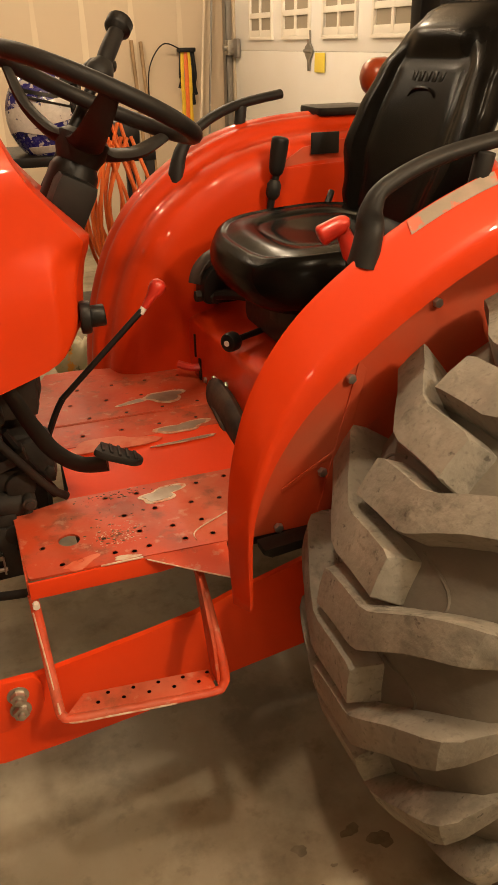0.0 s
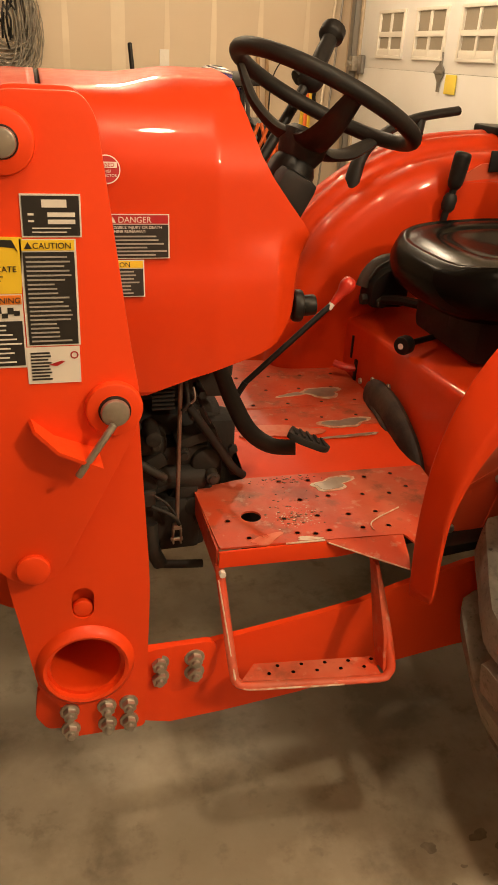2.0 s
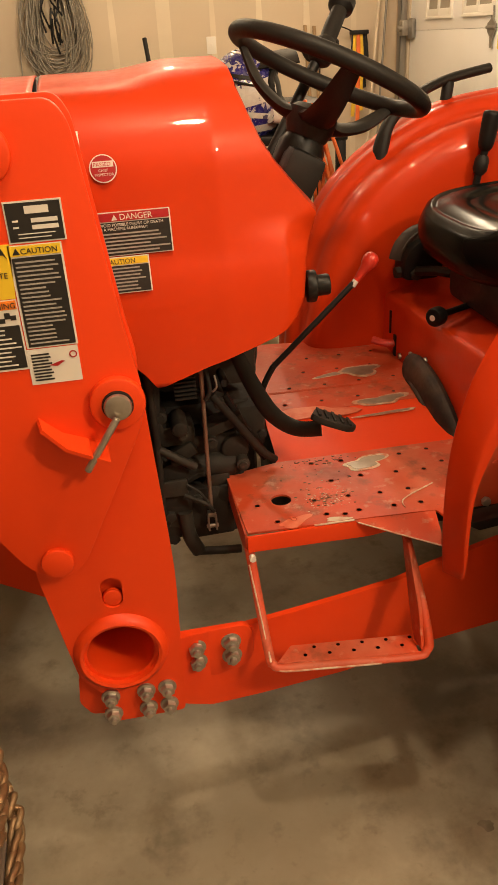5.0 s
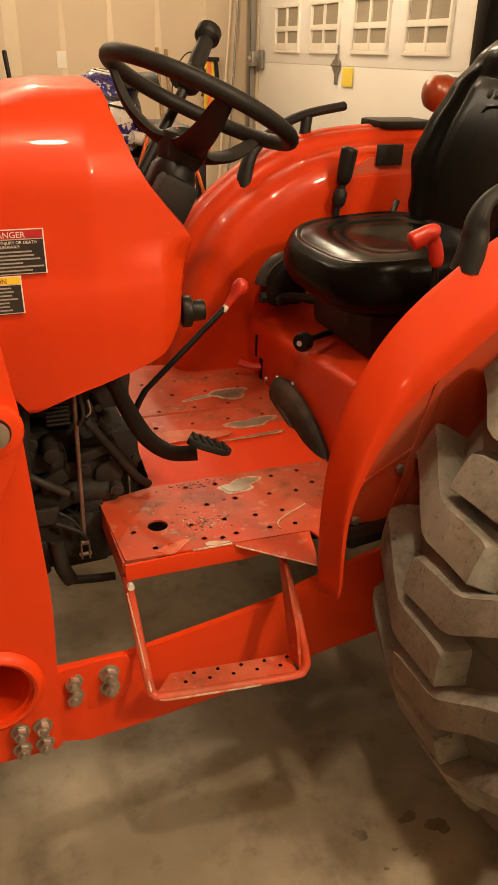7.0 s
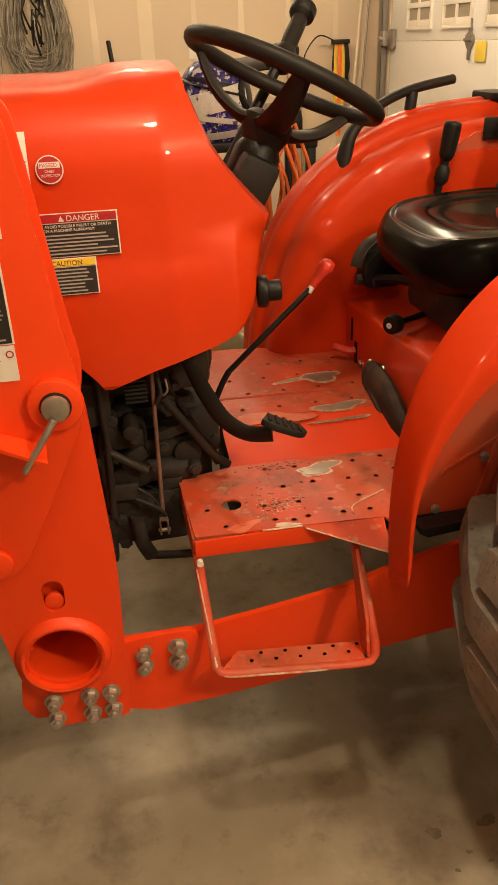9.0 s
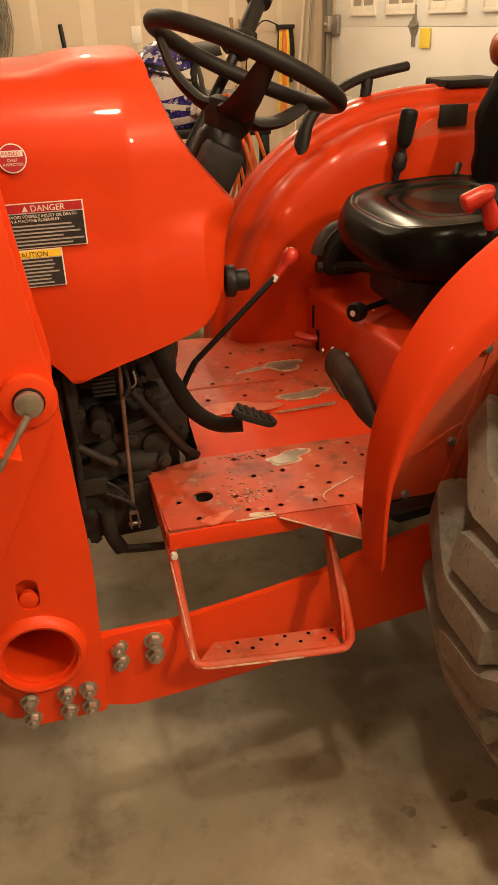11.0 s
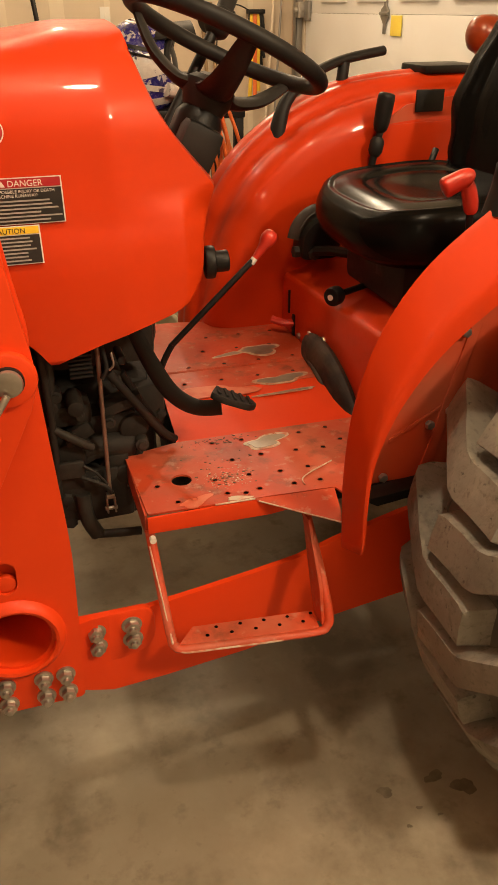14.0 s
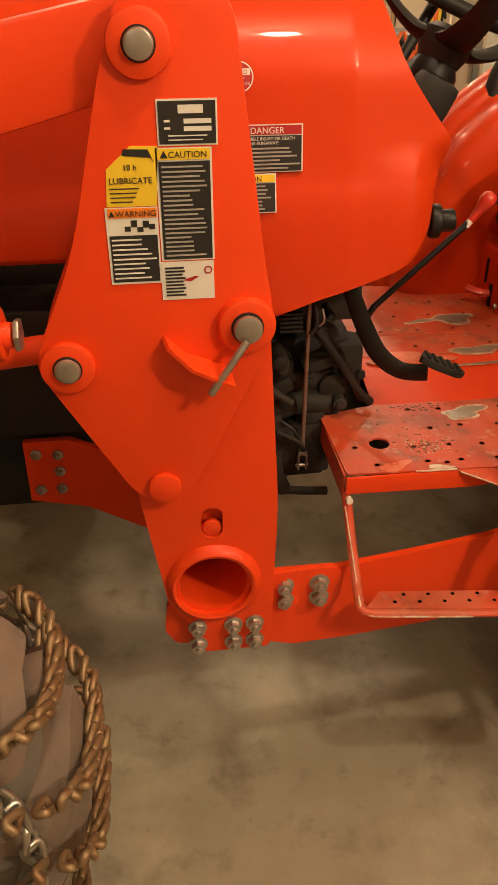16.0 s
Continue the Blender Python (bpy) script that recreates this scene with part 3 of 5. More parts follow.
wpart("exhaust_pipe", rod((0.375, 1.8, 1.2), (0.355, 1.8, 1.405), 0.0055, 10, 0.003), BLACK, tractor, "thin black upright rod")

# engine, clutch housing and linkages below the cowl
for c, s, b in (((-0.1, YC + 0.03, 0.70), (0.74, 0.34, 0.36), 0.05), ((0.33, YC + 0.05, 0.62), (0.26, 0.34, 0.30), 0.05), ((0.80, YC, 0.50), (0.60, 0.30, 0.20), 0.04),
                ((0.27, 1.09, 0.735), (0.11, 0.07, 0.045), 0.015), ((0.36, 1.10, 0.70), (0.10, 0.06, 0.05), 0.015), ((0.255, 1.075, 0.60), (0.09, 0.06, 0.035), 0.008),
                ((0.30, 1.10, 0.535), (0.20, 0.10, 0.055), 0.012), ((0.15, 1.08, 0.82), (0.2, 0.10, 0.10), 0.03), ((-0.25, 1.03, 0.80), (0.42, 0.2, 0.2), 0.02),
                ((0.43, 1.16, 0.70), (0.09, 0.08, 0.10), 0.02), ((0.21, 1.08, 0.52), (0.07, 0.07, 0.11), 0.012), ((0.425, 1.2, 0.87), (0.09, 0.14, 0.12), 0.03), ((0.36, 1.18, 0.86), (0.2, 0.14, 0.12), 0.02)):
    wpart("engine_block", box(c, s, b), CAST, tractor)
for p0, p1, r in (((0.22, 1.075, 0.665), (0.40, 1.075, 0.655), 0.026), ((0.375, 1.06, 0.60), (0.375, 1.12, 0.60), 0.052), ((0.375, 1.045, 0.60), (0.375, 1.07, 0.60), 0.022),
                  ((0.275, 1.045, 0.655), (0.275, 1.09, 0.655), 0.03), ((0.235, 1.04, 0.56), (0.235, 1.09, 0.56), 0.026), ((0.40, 1.06, 0.69), (0.40, 1.10, 0.69), 0.028), ((0.325, 1.06, 0.56), (0.325, 1.1, 0.56), 0.035), ((0.295, 1.03, 0.76), (0.295, 1.1, 0.76), 0.016)):
    wpart("housing", rod(p0, p1, r, 20, 0.006), CAST, tractor)
for pts, r in (([(0.245, 1.03, 0.90), (0.25, 1.03, 0.75), (0.245, 1.04, 0.58)], 0.007), ([(0.36, 1.04, 0.82), (0.40, 1.04, 0.76), (0.45, 1.06, 0.68), (0.48, 1.08, 0.645)], 0.008), ([(0.29, 1.03, 0.62), (0.33, 1.02, 0.60), (0.345, 1.03, 0.57)], 0.004), ([(0.35, 1.03, 0.88), (0.355, 1.02, 0.84), (0.345, 1.02, 0.82)], 0.004)):
    wpart("hose", tube(smooth_path(pts, 6), r, 10), CAST, tractor)
random.seed(8)
for k in range(26):
    x, z = random.uniform(0.2, 0.46), random.uniform(0.50, 0.85)
    if random.random() < 0.5:
        wpart("engine_bolt", rod((x, 1.03 + random.uniform(0, 0.05), z), (x, 1.09, z), random.uniform(0.007, 0.014), 6 if k % 2 else 14, 0.002), CAST, tractor)
    else:
        wpart("casting_rib", box((x, 1.075, z), (random.uniform(0.02, 0.09), 0.05, random.uniform(0.012, 0.03)), 0.004, Matrix.Rotation(random.uniform(-0.5, 0.5), 4, "Y")), CAST, tractor)
CAST_GREY = material("oily_grey_casting", (0.019, 0.017, 0.014), 0.6, second=(0.045, 0.038, 0.03), scale=18, amount=0.8, bump=0.25, fine=70)
wpart("cover_plate", box((0.274, 1.036, 0.636), (0.048, 0.012, 0.034), 0.004), CAST_GREY, tractor, "small grey cover plate")
for pts, r, mt in (([(0.244, 1.035, 0.731), (0.28, 1.026, 0.708), (0.316, 1.034, 0.678)], 0.008, CAST_GREY),
                   ([(0.256, 1.05, 0.88), (0.252, 1.046, 0.80), (0.240, 1.046, 0.70), (0.243, 1.05, 0.60)], 0.012, CAST), ([(0.288, 1.045, 0.575), (0.292, 1.042, 0.52), (0.308, 1.042, 0.478)], 0.015, CAST_GREY), ([(0.308, 1.042, 0.478), (0.35, 1.042, 0.472), (0.394, 1.042, 0.468)], 0.009, CAST),
                   ([(0.296, 1.028, 0.645), (0.318, 1.022, 0.628), (0.335, 1.024, 0.600)], 0.0025, CAST_GREY), ([(0.366, 1.03, 0.862), (0.368, 1.024, 0.842), (0.360, 1.026, 0.832)], 0.0022, STEEL)):
    wpart("pipe", tube(smooth_path(pts, 6), r, 10), mt, tractor)
for x, z, r in ((0.262, 0.785, 0.012), (0.300, 0.742, 0.010), (0.352, 0.72, 0.012), (0.41, 0.665, 0.013), (0.28, 0.69, 0.009), (0.315, 0.60, 0.010), (0.372, 0.80, 0.011)):
    wpart("engine_boss", lathe([(0.0001, 1.034), (r * 0.6, 1.034), (r * 0.62, 1.038), (r, 1.039), (r, 1.07)], (x, 0, z), "y", 14, closed=False), CAST_GREY, tractor)
for k in range(6):
    wpart("radiator_fin", box((0.312, 1.035, 0.823 + 0.008 * k), (0.04, 0.014, 0.004), 0.001), CAST, tractor)
wpart("link_rod", rod((0.343, 1.03, 0.90), (0.339, 1.03, 0.58), 0.0042, 10), material("reddish_rod", (0.24, 0.15, 0.11), 0.4, metal=0.5, second=(0.4, 0.36, 0.3), scale=30), tractor, "thin rusty upright control rod")
clevis = wpart("clevis", box((0.339, 1.03, 0.571), (0.016, 0.014, 0.010), 0.002), STEEL, tractor, "bright plated clevis")
for dx in (-0.0075, 0.0075):
    wpart("fork", box((0.339 + dx, 1.03, 0.551), (0.0035, 0.014, 0.034), 0.001), STEEL, clevis)
wpart("clevis_pin", rod((0.327, 1.03, 0.542), (0.351, 1.03, 0.542), 0.004, 10, 0.001), STEEL, clevis)
wpart("lower_bracket", prism(round_corners([(0.245, 0.62), (0.247, 0.545), (0.288, 0.53), (0.294, 0.506), (0.386, 0.508), (0.388, 0.575), (0.36, 0.62)], 0.008), 1.046, 1.10, "y", 0.006), CAST, tractor)
wpart("front_axle", box((-0.45, YC, 0.42), (0.16, 1.1, 0.14), 0.03), CAST, tractor)
wpart("frame_rail", box((-0.35, 1.02, 0.62), (0.6, 0.05, 0.2), 0.012), CAST, tractor)

def plate_with_hole(outline, holes, a, b):
    """A plate between y = a and b with holes through it."""
    out = list(outline)
    bm = bmesh.new()
    es = []
    for ring in (out, *holes):
        o = [bm.verts.new((u, a, v)) for u, v in ring]
        es += [bm.edges.new((o[i], o[(i + 1) % len(o)])) for i in range(len(o))]
    r = bmesh.ops.triangle_fill(bm, edges=es, use_beauty=True)
    fs = [g for g in r["geom"] if isinstance(g, bmesh.types.BMFace)]
    e = bmesh.ops.extrude_face_region(bm, geom=fs)
    bmesh.ops.translate(bm, vec=(0, b - a, 0), verts=[g for g in e["geom"] if isinstance(g, bmesh.types.BMVert)])
    return bm


def circle(cx, cz, r, n=32):
    return [(cx + r * math.cos(2 * math.pi * k / n), cz + r * math.sin(2 * math.pi * k / n)) for k in range(n)]


def laid(bm):
    """Turns an upright plate to lie flat."""
    for v in bm.verts:
        v.co = Vector((v.co.x, v.co.z, v.co.y))
    bmesh.ops.recalc_face_normals(bm, faces=bm.faces[:])
    return bm


# step platform
ZP = 0.633
near = [(0.382, 0.855), (0.60, 0.847), (0.722, 0.84), (0.732, 0.80), (0.75, 0.81), (0.774, 0.862), (0.786, 0.884), (0.85, 0.884), (0.87, 1.08), (0.483, 1.085), (0.376, 1.06)]
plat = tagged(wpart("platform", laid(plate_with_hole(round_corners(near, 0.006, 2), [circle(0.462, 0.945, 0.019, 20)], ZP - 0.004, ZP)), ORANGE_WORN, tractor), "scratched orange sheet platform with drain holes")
wpart("platform_lip", prism([(0.380, 0.5975), (0.60, 0.5935), (0.662, 0.60), (0.685, 0.622), (0.60, ZP - 0.003), (0.380, ZP - 0.003)], 0.8455, 0.8505, "y", 0.0015), ORANGE_SATIN, tractor)
flap = grid([[(0.572, 0.8475, ZP - 0.001), (0.64, 0.843, ZP - 0.001), (0.720, 0.839, ZP - 0.001)], [(0.575, 0.845, ZP - 0.003), (0.642, 0.815, ZP - 0.010), (0.712, 0.79, ZP - 0.016)], [(0.578, 0.843, ZP - 0.005), (0.645, 0.802, ZP - 0.016), (0.705, 0.768, ZP - 0.026)]])
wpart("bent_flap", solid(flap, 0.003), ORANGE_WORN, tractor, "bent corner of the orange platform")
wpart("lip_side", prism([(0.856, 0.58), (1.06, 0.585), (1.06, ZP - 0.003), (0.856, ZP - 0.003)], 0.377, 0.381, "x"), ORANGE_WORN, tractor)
bm = grid([[(0.483, 1.085, ZP - 0.001), (0.60, 1.083, ZP - 0.001), (0.872, 1.08, ZP - 0.001)], [(0.488, 1.12, ZP + 0.006), (0.6, 1.12, ZP + 0.006), (0.875, 1.12, ZP + 0.006)],
           [(0.49, 1.20, ZP + 0.02), (0.6, 1.20, ZP + 0.02), (0.88, 1.19, ZP + 0.02)], [(0.495, 1.25, ZP + 0.024), (0.6, 1.25, ZP + 0.024), (0.884, 1.24, ZP + 0.024)]])
wpart("platform_tunnel", solid(bm, 0.004), ORANGE_SATIN, tractor)
far = [(0.40, 1.25), (0.884, 1.241), (0.884, 1.62), (0.60, 1.68), (0.52, 1.68), (0.40, 1.40)]
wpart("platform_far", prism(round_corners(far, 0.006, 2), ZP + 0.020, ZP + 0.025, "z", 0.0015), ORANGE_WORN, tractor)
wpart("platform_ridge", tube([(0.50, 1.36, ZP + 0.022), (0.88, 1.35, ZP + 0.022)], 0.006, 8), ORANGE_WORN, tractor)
random.seed(3)
pts = [(0.415, 0.935), (0.44, 0.875), (0.47, 0.876), (0.53, 0.876), (0.562, 0.868), (0.59, 0.874), (0.655, 0.872), (0.705, 0.87), (0.52, 0.925), (0.585, 0.925), (0.645, 0.92), (0.70, 0.92),
       (0.55, 1.06), (0.61, 1.055), (0.68, 1.055), (0.73, 1.05), (0.79, 1.055), (0.63, 0.99), (0.70, 0.985), (0.755, 0.98), (0.80, 1.0), (0.57, 0.985)]
pts = [(x, y, ZP) for x, y in pts] + [(0.55 + 0.085 * i + 0.03 * (j % 2), 1.29 + 0.085 * j, ZP + 0.025) for i in range(4) for j in range(4)]
for i, (x, y, z) in enumerate(pts):
    # uncut plate: a black disc paints the shade inside each drain hole
    wpart("drain_hole_dark", lathe([(0.0001, z + 0.0006), (0.0044, z + 0.0006)], (x, y, 0), "z", 10, closed=False), BLACK, tractor, smooth=0)
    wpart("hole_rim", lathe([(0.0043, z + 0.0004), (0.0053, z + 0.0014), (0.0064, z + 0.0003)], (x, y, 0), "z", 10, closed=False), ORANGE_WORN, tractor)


def blot(cx, cy, rx, ry, z, seed, mat, name, turn=0.0):
    """A worn patch with an uneven outline."""
    random.seed(seed)
    k = 26
    ph = [random.uniform(0, 6.28) for _ in range(4)]
    pts = []
    for j in range(k):
        a = 2 * math.pi * j / k
        r = 1 + 0.25 * math.sin(2 * a + ph[0]) + 0.18 * math.sin(3 * a + ph[1]) + 0.1 * math.sin(5 * a + ph[2])
        u, v = rx * r * math.cos(a), ry * r * math.sin(a)
        pts.append((cx + u * math.cos(turn) - v * math.sin(turn), cy + u * math.sin(turn) + v * math.cos(turn)))
    return wpart(name, prism(pts, z - 0.002, z, "z"), mat, tractor, smooth=0)


PINK = material("faded_sheen_paint", (0.66, 0.19, 0.11), 0.5, second=(0.60, 0.10, 0.04), scale=40, amount=0.9, spec=0.3)
PALE = material("scuffed_primer", (0.62, 0.52, 0.40), 0.5, second=(0.52, 0.16, 0.08), scale=55, amount=0.95)
for cx, cy, rx, ry, z, seed, turn in ((0.655, 1.035, 0.046, 0.024, ZP, 2, 0.1), (0.77, 1.43, 0.058, 0.028, ZP + 0.025, 6, -0.2), (0.765, 1.255, 0.052, 0.026, ZP + 0.025, 8, 0.1), (0.69, 1.425, 0.03, 0.012, ZP + 0.025, 13, 0.2), (0.76, 1.195, 0.06, 0.006, ZP + 0.0225, 14, 0.02)):
    blot(cx, cy, rx, ry, z + 0.0008, seed, PALE, "worn_patch", turn)
    blot(cx, cy, rx * 0.82, ry * 0.74, z + 0.0014, seed, BARE, "bare_patch", turn)
blot(0.545, 0.856, 0.022, 0.006, ZP + 0.0008, 10, PALE, "worn_patch")
# pink blots: reflected light on the platform, with its dust and wear, as colour
blot(0.47, 0.868, 0.03, 0.013, ZP + 0.0007, 15, PINK, "faded_sheen_patch", 0.15)
blot(0.60, 1.235, 0.075, 0.035, ZP + 0.0255, 16, PINK, "faded_sheen_patch", 0.0)
random.seed(21)
for name, mat, clumps in (("dried_dirt", DIRT, ((0.535, 0.925, 0.018, 0.012, 34), (0.55, 0.97, 0.035, 0.03, 30), (0.565, 1.066, 0.035, 0.007, 70), (0.575, 0.94, 0.012, 0.006, 10))),
                          ("pale_dirt", PALE, ((0.548, 0.915, 0.022, 0.012, 60), (0.56, 0.95, 0.02, 0.014, 40), (0.525, 0.94, 0.02, 0.014, 30)))):
    bm = bmesh.new()
    for cx, cy, sx, sy, count in clumps:
        for k in range(count):
            x, y = random.gauss(cx, sx), random.gauss(cy, sy)
            if 0.4 < x < 0.7 and 0.865 < y < 1.085 and (x - 0.462) ** 2 + (y - 0.945) ** 2 > 0.0006:
                r = random.uniform(0.0006, 0.0021) if mat is DIRT else random.uniform(0.0004, 0.0013)
                bmesh.ops.create_icosphere(bm, subdivisions=1, radius=r, matrix=Matrix.Translation((x, y, ZP + r * 0.15)) @ Matrix.Diagonal((random.uniform(1.0, 2.2), 1, 0.4, 1)))
    tagged(wpart(name, bm, mat, tractor), "crumbs of dried dirt" if mat is DIRT else "pale scuffs and grit", kind="stuff")

wpart("loose_wire", tube(smooth_path([(0.672, 0.860, ZP + 0.001), (0.671, 0.872, ZP + 0.0025), (0.678, 0.884, ZP + 0.003), (0.70, 0.899, ZP + 0.0025), (0.725, 0.912, ZP + 0.002), (0.75, 0.925, ZP + 0.0015)], 4), 0.0014, 6), PALE, tractor)

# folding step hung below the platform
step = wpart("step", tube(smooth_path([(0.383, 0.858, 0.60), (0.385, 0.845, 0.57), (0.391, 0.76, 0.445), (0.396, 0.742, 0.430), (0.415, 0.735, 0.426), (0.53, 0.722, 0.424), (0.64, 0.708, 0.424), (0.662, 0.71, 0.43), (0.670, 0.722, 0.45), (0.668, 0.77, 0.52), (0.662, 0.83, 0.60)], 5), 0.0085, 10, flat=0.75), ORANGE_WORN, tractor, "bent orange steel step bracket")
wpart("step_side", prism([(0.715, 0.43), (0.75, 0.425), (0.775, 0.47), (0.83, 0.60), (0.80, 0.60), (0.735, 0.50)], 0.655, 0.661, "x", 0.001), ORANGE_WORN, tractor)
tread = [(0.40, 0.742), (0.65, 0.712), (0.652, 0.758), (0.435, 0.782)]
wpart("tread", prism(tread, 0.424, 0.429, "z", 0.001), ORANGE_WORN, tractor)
for k in range(5):
    for q in (0, 1):
        x = 0.455 + 0.043 * k + 0.02 * q
        y = 0.752 + 0.018 * q - 0.1 * (x - 0.455)
        # black disc on the solid tread in place of a shaded hole
        wpart("tread_hole_dark", lathe([(0.0001, 0.4297), (0.0035, 0.4297)], (x, y, 0), "z", 10, closed=False), BLACK, tractor, smooth=0)
wpart("step_bolt", rod((0.386, 0.838, 0.587), (0.386, 0.848, 0.587), 0.006, 8), PAPER, tractor)

for pts, r in (([(0.3905, 0.757, 0.448), (0.392, 0.742, 0.434), (0.398, 0.7335, 0.428), (0.415, 0.7268, 0.4245), (0.47, 0.7205, 0.4235), (0.53, 0.7138, 0.4225), (0.58, 0.708, 0.4225)], 0.0022),
               ([(0.379, 0.842, 0.575), (0.386, 0.79, 0.498), (0.3895, 0.762, 0.455)], 0.0016), ([(0.50, 0.8475, ZP), (0.55, 0.8465, ZP), (0.572, 0.846, ZP)], 0.0018), ([(0.578, 0.842, ZP - 0.004), (0.645, 0.801, ZP - 0.015), (0.704, 0.767, ZP - 0.025)], 0.0013)):
    wpart("worn_edge", tube(smooth_path(pts, 4), r, 6), PALE, tractor)

# wings over the rear wheels
FAR_LINE = [(0.652, 0.595), (0.660, 0.694), (0.682, 0.808), (0.712, 0.90), (0.743, 0.966), (0.782, 1.024), (0.827, 1.073), (0.888, 1.121), (0.96, 1.165), (1.05, 1.203), (1.15, 1.225), (1.30, 1.238), (1.45, 1.238), (1.62, 1.22), (1.80, 1.15), (1.93, 1.03)]
prof = smooth_path([Vector((x, 0, z)) for x, z in FAR_LINE], 4)
CROWN_LINE = [(0.699, 0.566), (0.692, 0.694), (0.698, 0.808), (0.717, 0.90), (0.743, 0.966), (0.779, 1.024), (0.824, 1.073), (0.885, 1.121), (0.958, 1.169), (1.05, 1.214), (1.15, 1.246), (1.30, 1.262), (1.45, 1.262), (1.62, 1.235), (1.80, 1.16), (1.93, 1.04)]
RIM_LINE = [(0.7155, 0.600), (0.7155, 0.70), (0.722, 0.765), (0.744, 0.83), (0.772, 0.88), (0.806, 0.925), (0.85, 0.967), (0.90, 1.006), (0.969, 1.055), (1.059, 1.108), (1.15, 1.145), (1.30, 1.17), (1.45, 1.17), (1.60, 1.145), (1.76, 1.08), (1.88, 0.98)]


def wing():
    """An upright rolled skirt, a flat crown and the fold down to the wheel house."""
    rows = []
    rim = smooth_path([Vector((x, 0, z)) for x, z in RIM_LINE], 4)
    top = smooth_path([Vector((x, 0, z)) for x, z in CROWN_LINE], 4)
    for p, q in zip(rim, top):
        d = q - p
        inn = -d.normalized()
        row = []
        for base, k, y in ((p, 0.015, 0.706), (p, 0.0, 0.699), (p, 0.0, 0.695), (p, 0.20, 0.6935), (p, 0.32, 0.6945), (p, 0.40, 0.6975), (p, 0.48, 0.7035), (p, 0.60, 0.7145), (p, 0.75, 0.728), (p, 0.88, 0.740), (p, 0.97, 0.748)):
            row.append(base + d * k + Vector((0, y, 0)))
        for k, y in ((0.0015, 0.751), (0.007, 0.757), (0.018, 0.760), (0.05, 0.761)):
            row.append(q + inn * k + Vector((0, y, 0)))
        rows.append(row)
    return grid(rows)


def wing_inner():
    """The far wing as the driver sees it: two long steps down to the side panel."""
    rows = []
    k = len(prof)
    section = smooth_path([Vector((0, y, h)) for y, h in ((0.694, -0.022), (0.699, -0.002), (0.713, 0.008), (0.733, 0.0065), (0.748, 0.001), (0.757, 0.0015), (0.775, 0.003), (0.793, -0.006), (0.806, -0.022), (0.826, -0.030), (0.846, -0.031), (0.868, -0.037), (0.888, -0.050), (0.901, -0.072), (0.908, -0.10), (0.911, -0.16), (0.912, -0.26))], 3)
    for i, p in enumerate(prof):
        d = (prof[min(i + 1, k - 1)] - prof[max(i - 1, 0)]).normalized()
        nrm = Vector((-d.z, 0, d.x))
        row = []
        for _, y, h in section:
            q = p + nrm * h + Vector((0, y, 0))
            q.z = max(q.z, 0.59)
            row.append(q)
        rows.append(row)
    return grid(rows)


nw = wpart("wing", wing(), ORANGE, tractor, smooth=38)
m = nw.modifiers.new("thickness", "SOLIDIFY")
m.thickness = 0.005
fw = wpart("wing", mirror_y(wing_inner()), ORANGE, tractor, smooth=50)
# wheel house panels
for y in (0.875, 2 * YC - 0.906):
    pl = [(0.77, 0.60), (0.79, 0.76), (0.82, 0.85), (0.87, 0.93), (0.94, 1.01), (1.02, 1.065), (1.10, 1.12), (1.2, 1.18), (1.35, 1.20), (1.6, 1.19), (1.75, 1.1), (1.75, 0.6), (1.1, 0.6)]
    wpart("wheel_house", prism(pl, y, y + 0.006, "y", 0.001), ORANGE_DUSTY, tractor)
wpart("wheel_house_rib", prism([(0.905, 0.60), (0.93, 0.60), (1.0, 0.9), (0.985, 0.92)], 0.8712, 0.8748, "y", 0.0015), ORANGE_DUSTY, tractor)
wpart("wheel_house_rib", prism([(0.84, 0.682), (1.02, 0.785), (1.03, 0.80), (0.84, 0.692)], 0.8732, 0.8752, "y", 0.0015), ORANGE_DUSTY, tractor)
for x, z in ((0.968, 0.884), (0.918, 0.708), (0.832, 0.609), (0.957, 0.731), (1.13, 1.0)):
    wpart("panel_bolt", rod((x, 0.862, z + 0.005), (x, 0.873, z + 0.005), 0.009, 6, 0.002), STEEL, tractor)
wpart("recess_panel", prism(round_corners([(1.115, 0.95), (1.118, 1.135), (1.45, 1.15), (1.45, 0.95)], 0.008), 1.583, 1.5875, "y", 0.002), ORANGE, tractor)
# plain black box for the printed black label on this panel
wpart("black_label", box((1.255, 1.588, 1.188), (0.075, 0.006, 0.05), 0.002), BLACK, tractor)
wpart("fender_tray", prism(round_corners([(1.295, 1.70), (1.46, 1.70), (1.46, 1.84), (1.295, 1.84)], 0.02), 1.238, 1.258, "z", 0.006), BLACK, tractor)
# black wedge stands in for the shaded gap between wing and tyre
wpart("gap_shadow_wedge", prism([(0.785, 0.594), (0.80, 0.585), (1.1, 0.618), (1.1, 0.632), (0.785, 0.606)], 0.82, 0.86, "y", 0.005), BLACK, tractor)
rows = []
for p, q in zip(smooth_path([Vector((x, 0, z)) for x, z in RIM_LINE], 4), smooth_path([Vector((x, 0, z)) for x, z in CROWN_LINE], 4)):
    if 0.975 < q.x < 1.14:
        d = q - p
        rows.append([p + d * k + d.normalized() * 0.0016 + Vector((0, y - 0.0006, 0)) for k, y in ((0.82, 0.7345), (0.88, 0.740), (0.93, 0.7443), (0.975, 0.7483))])
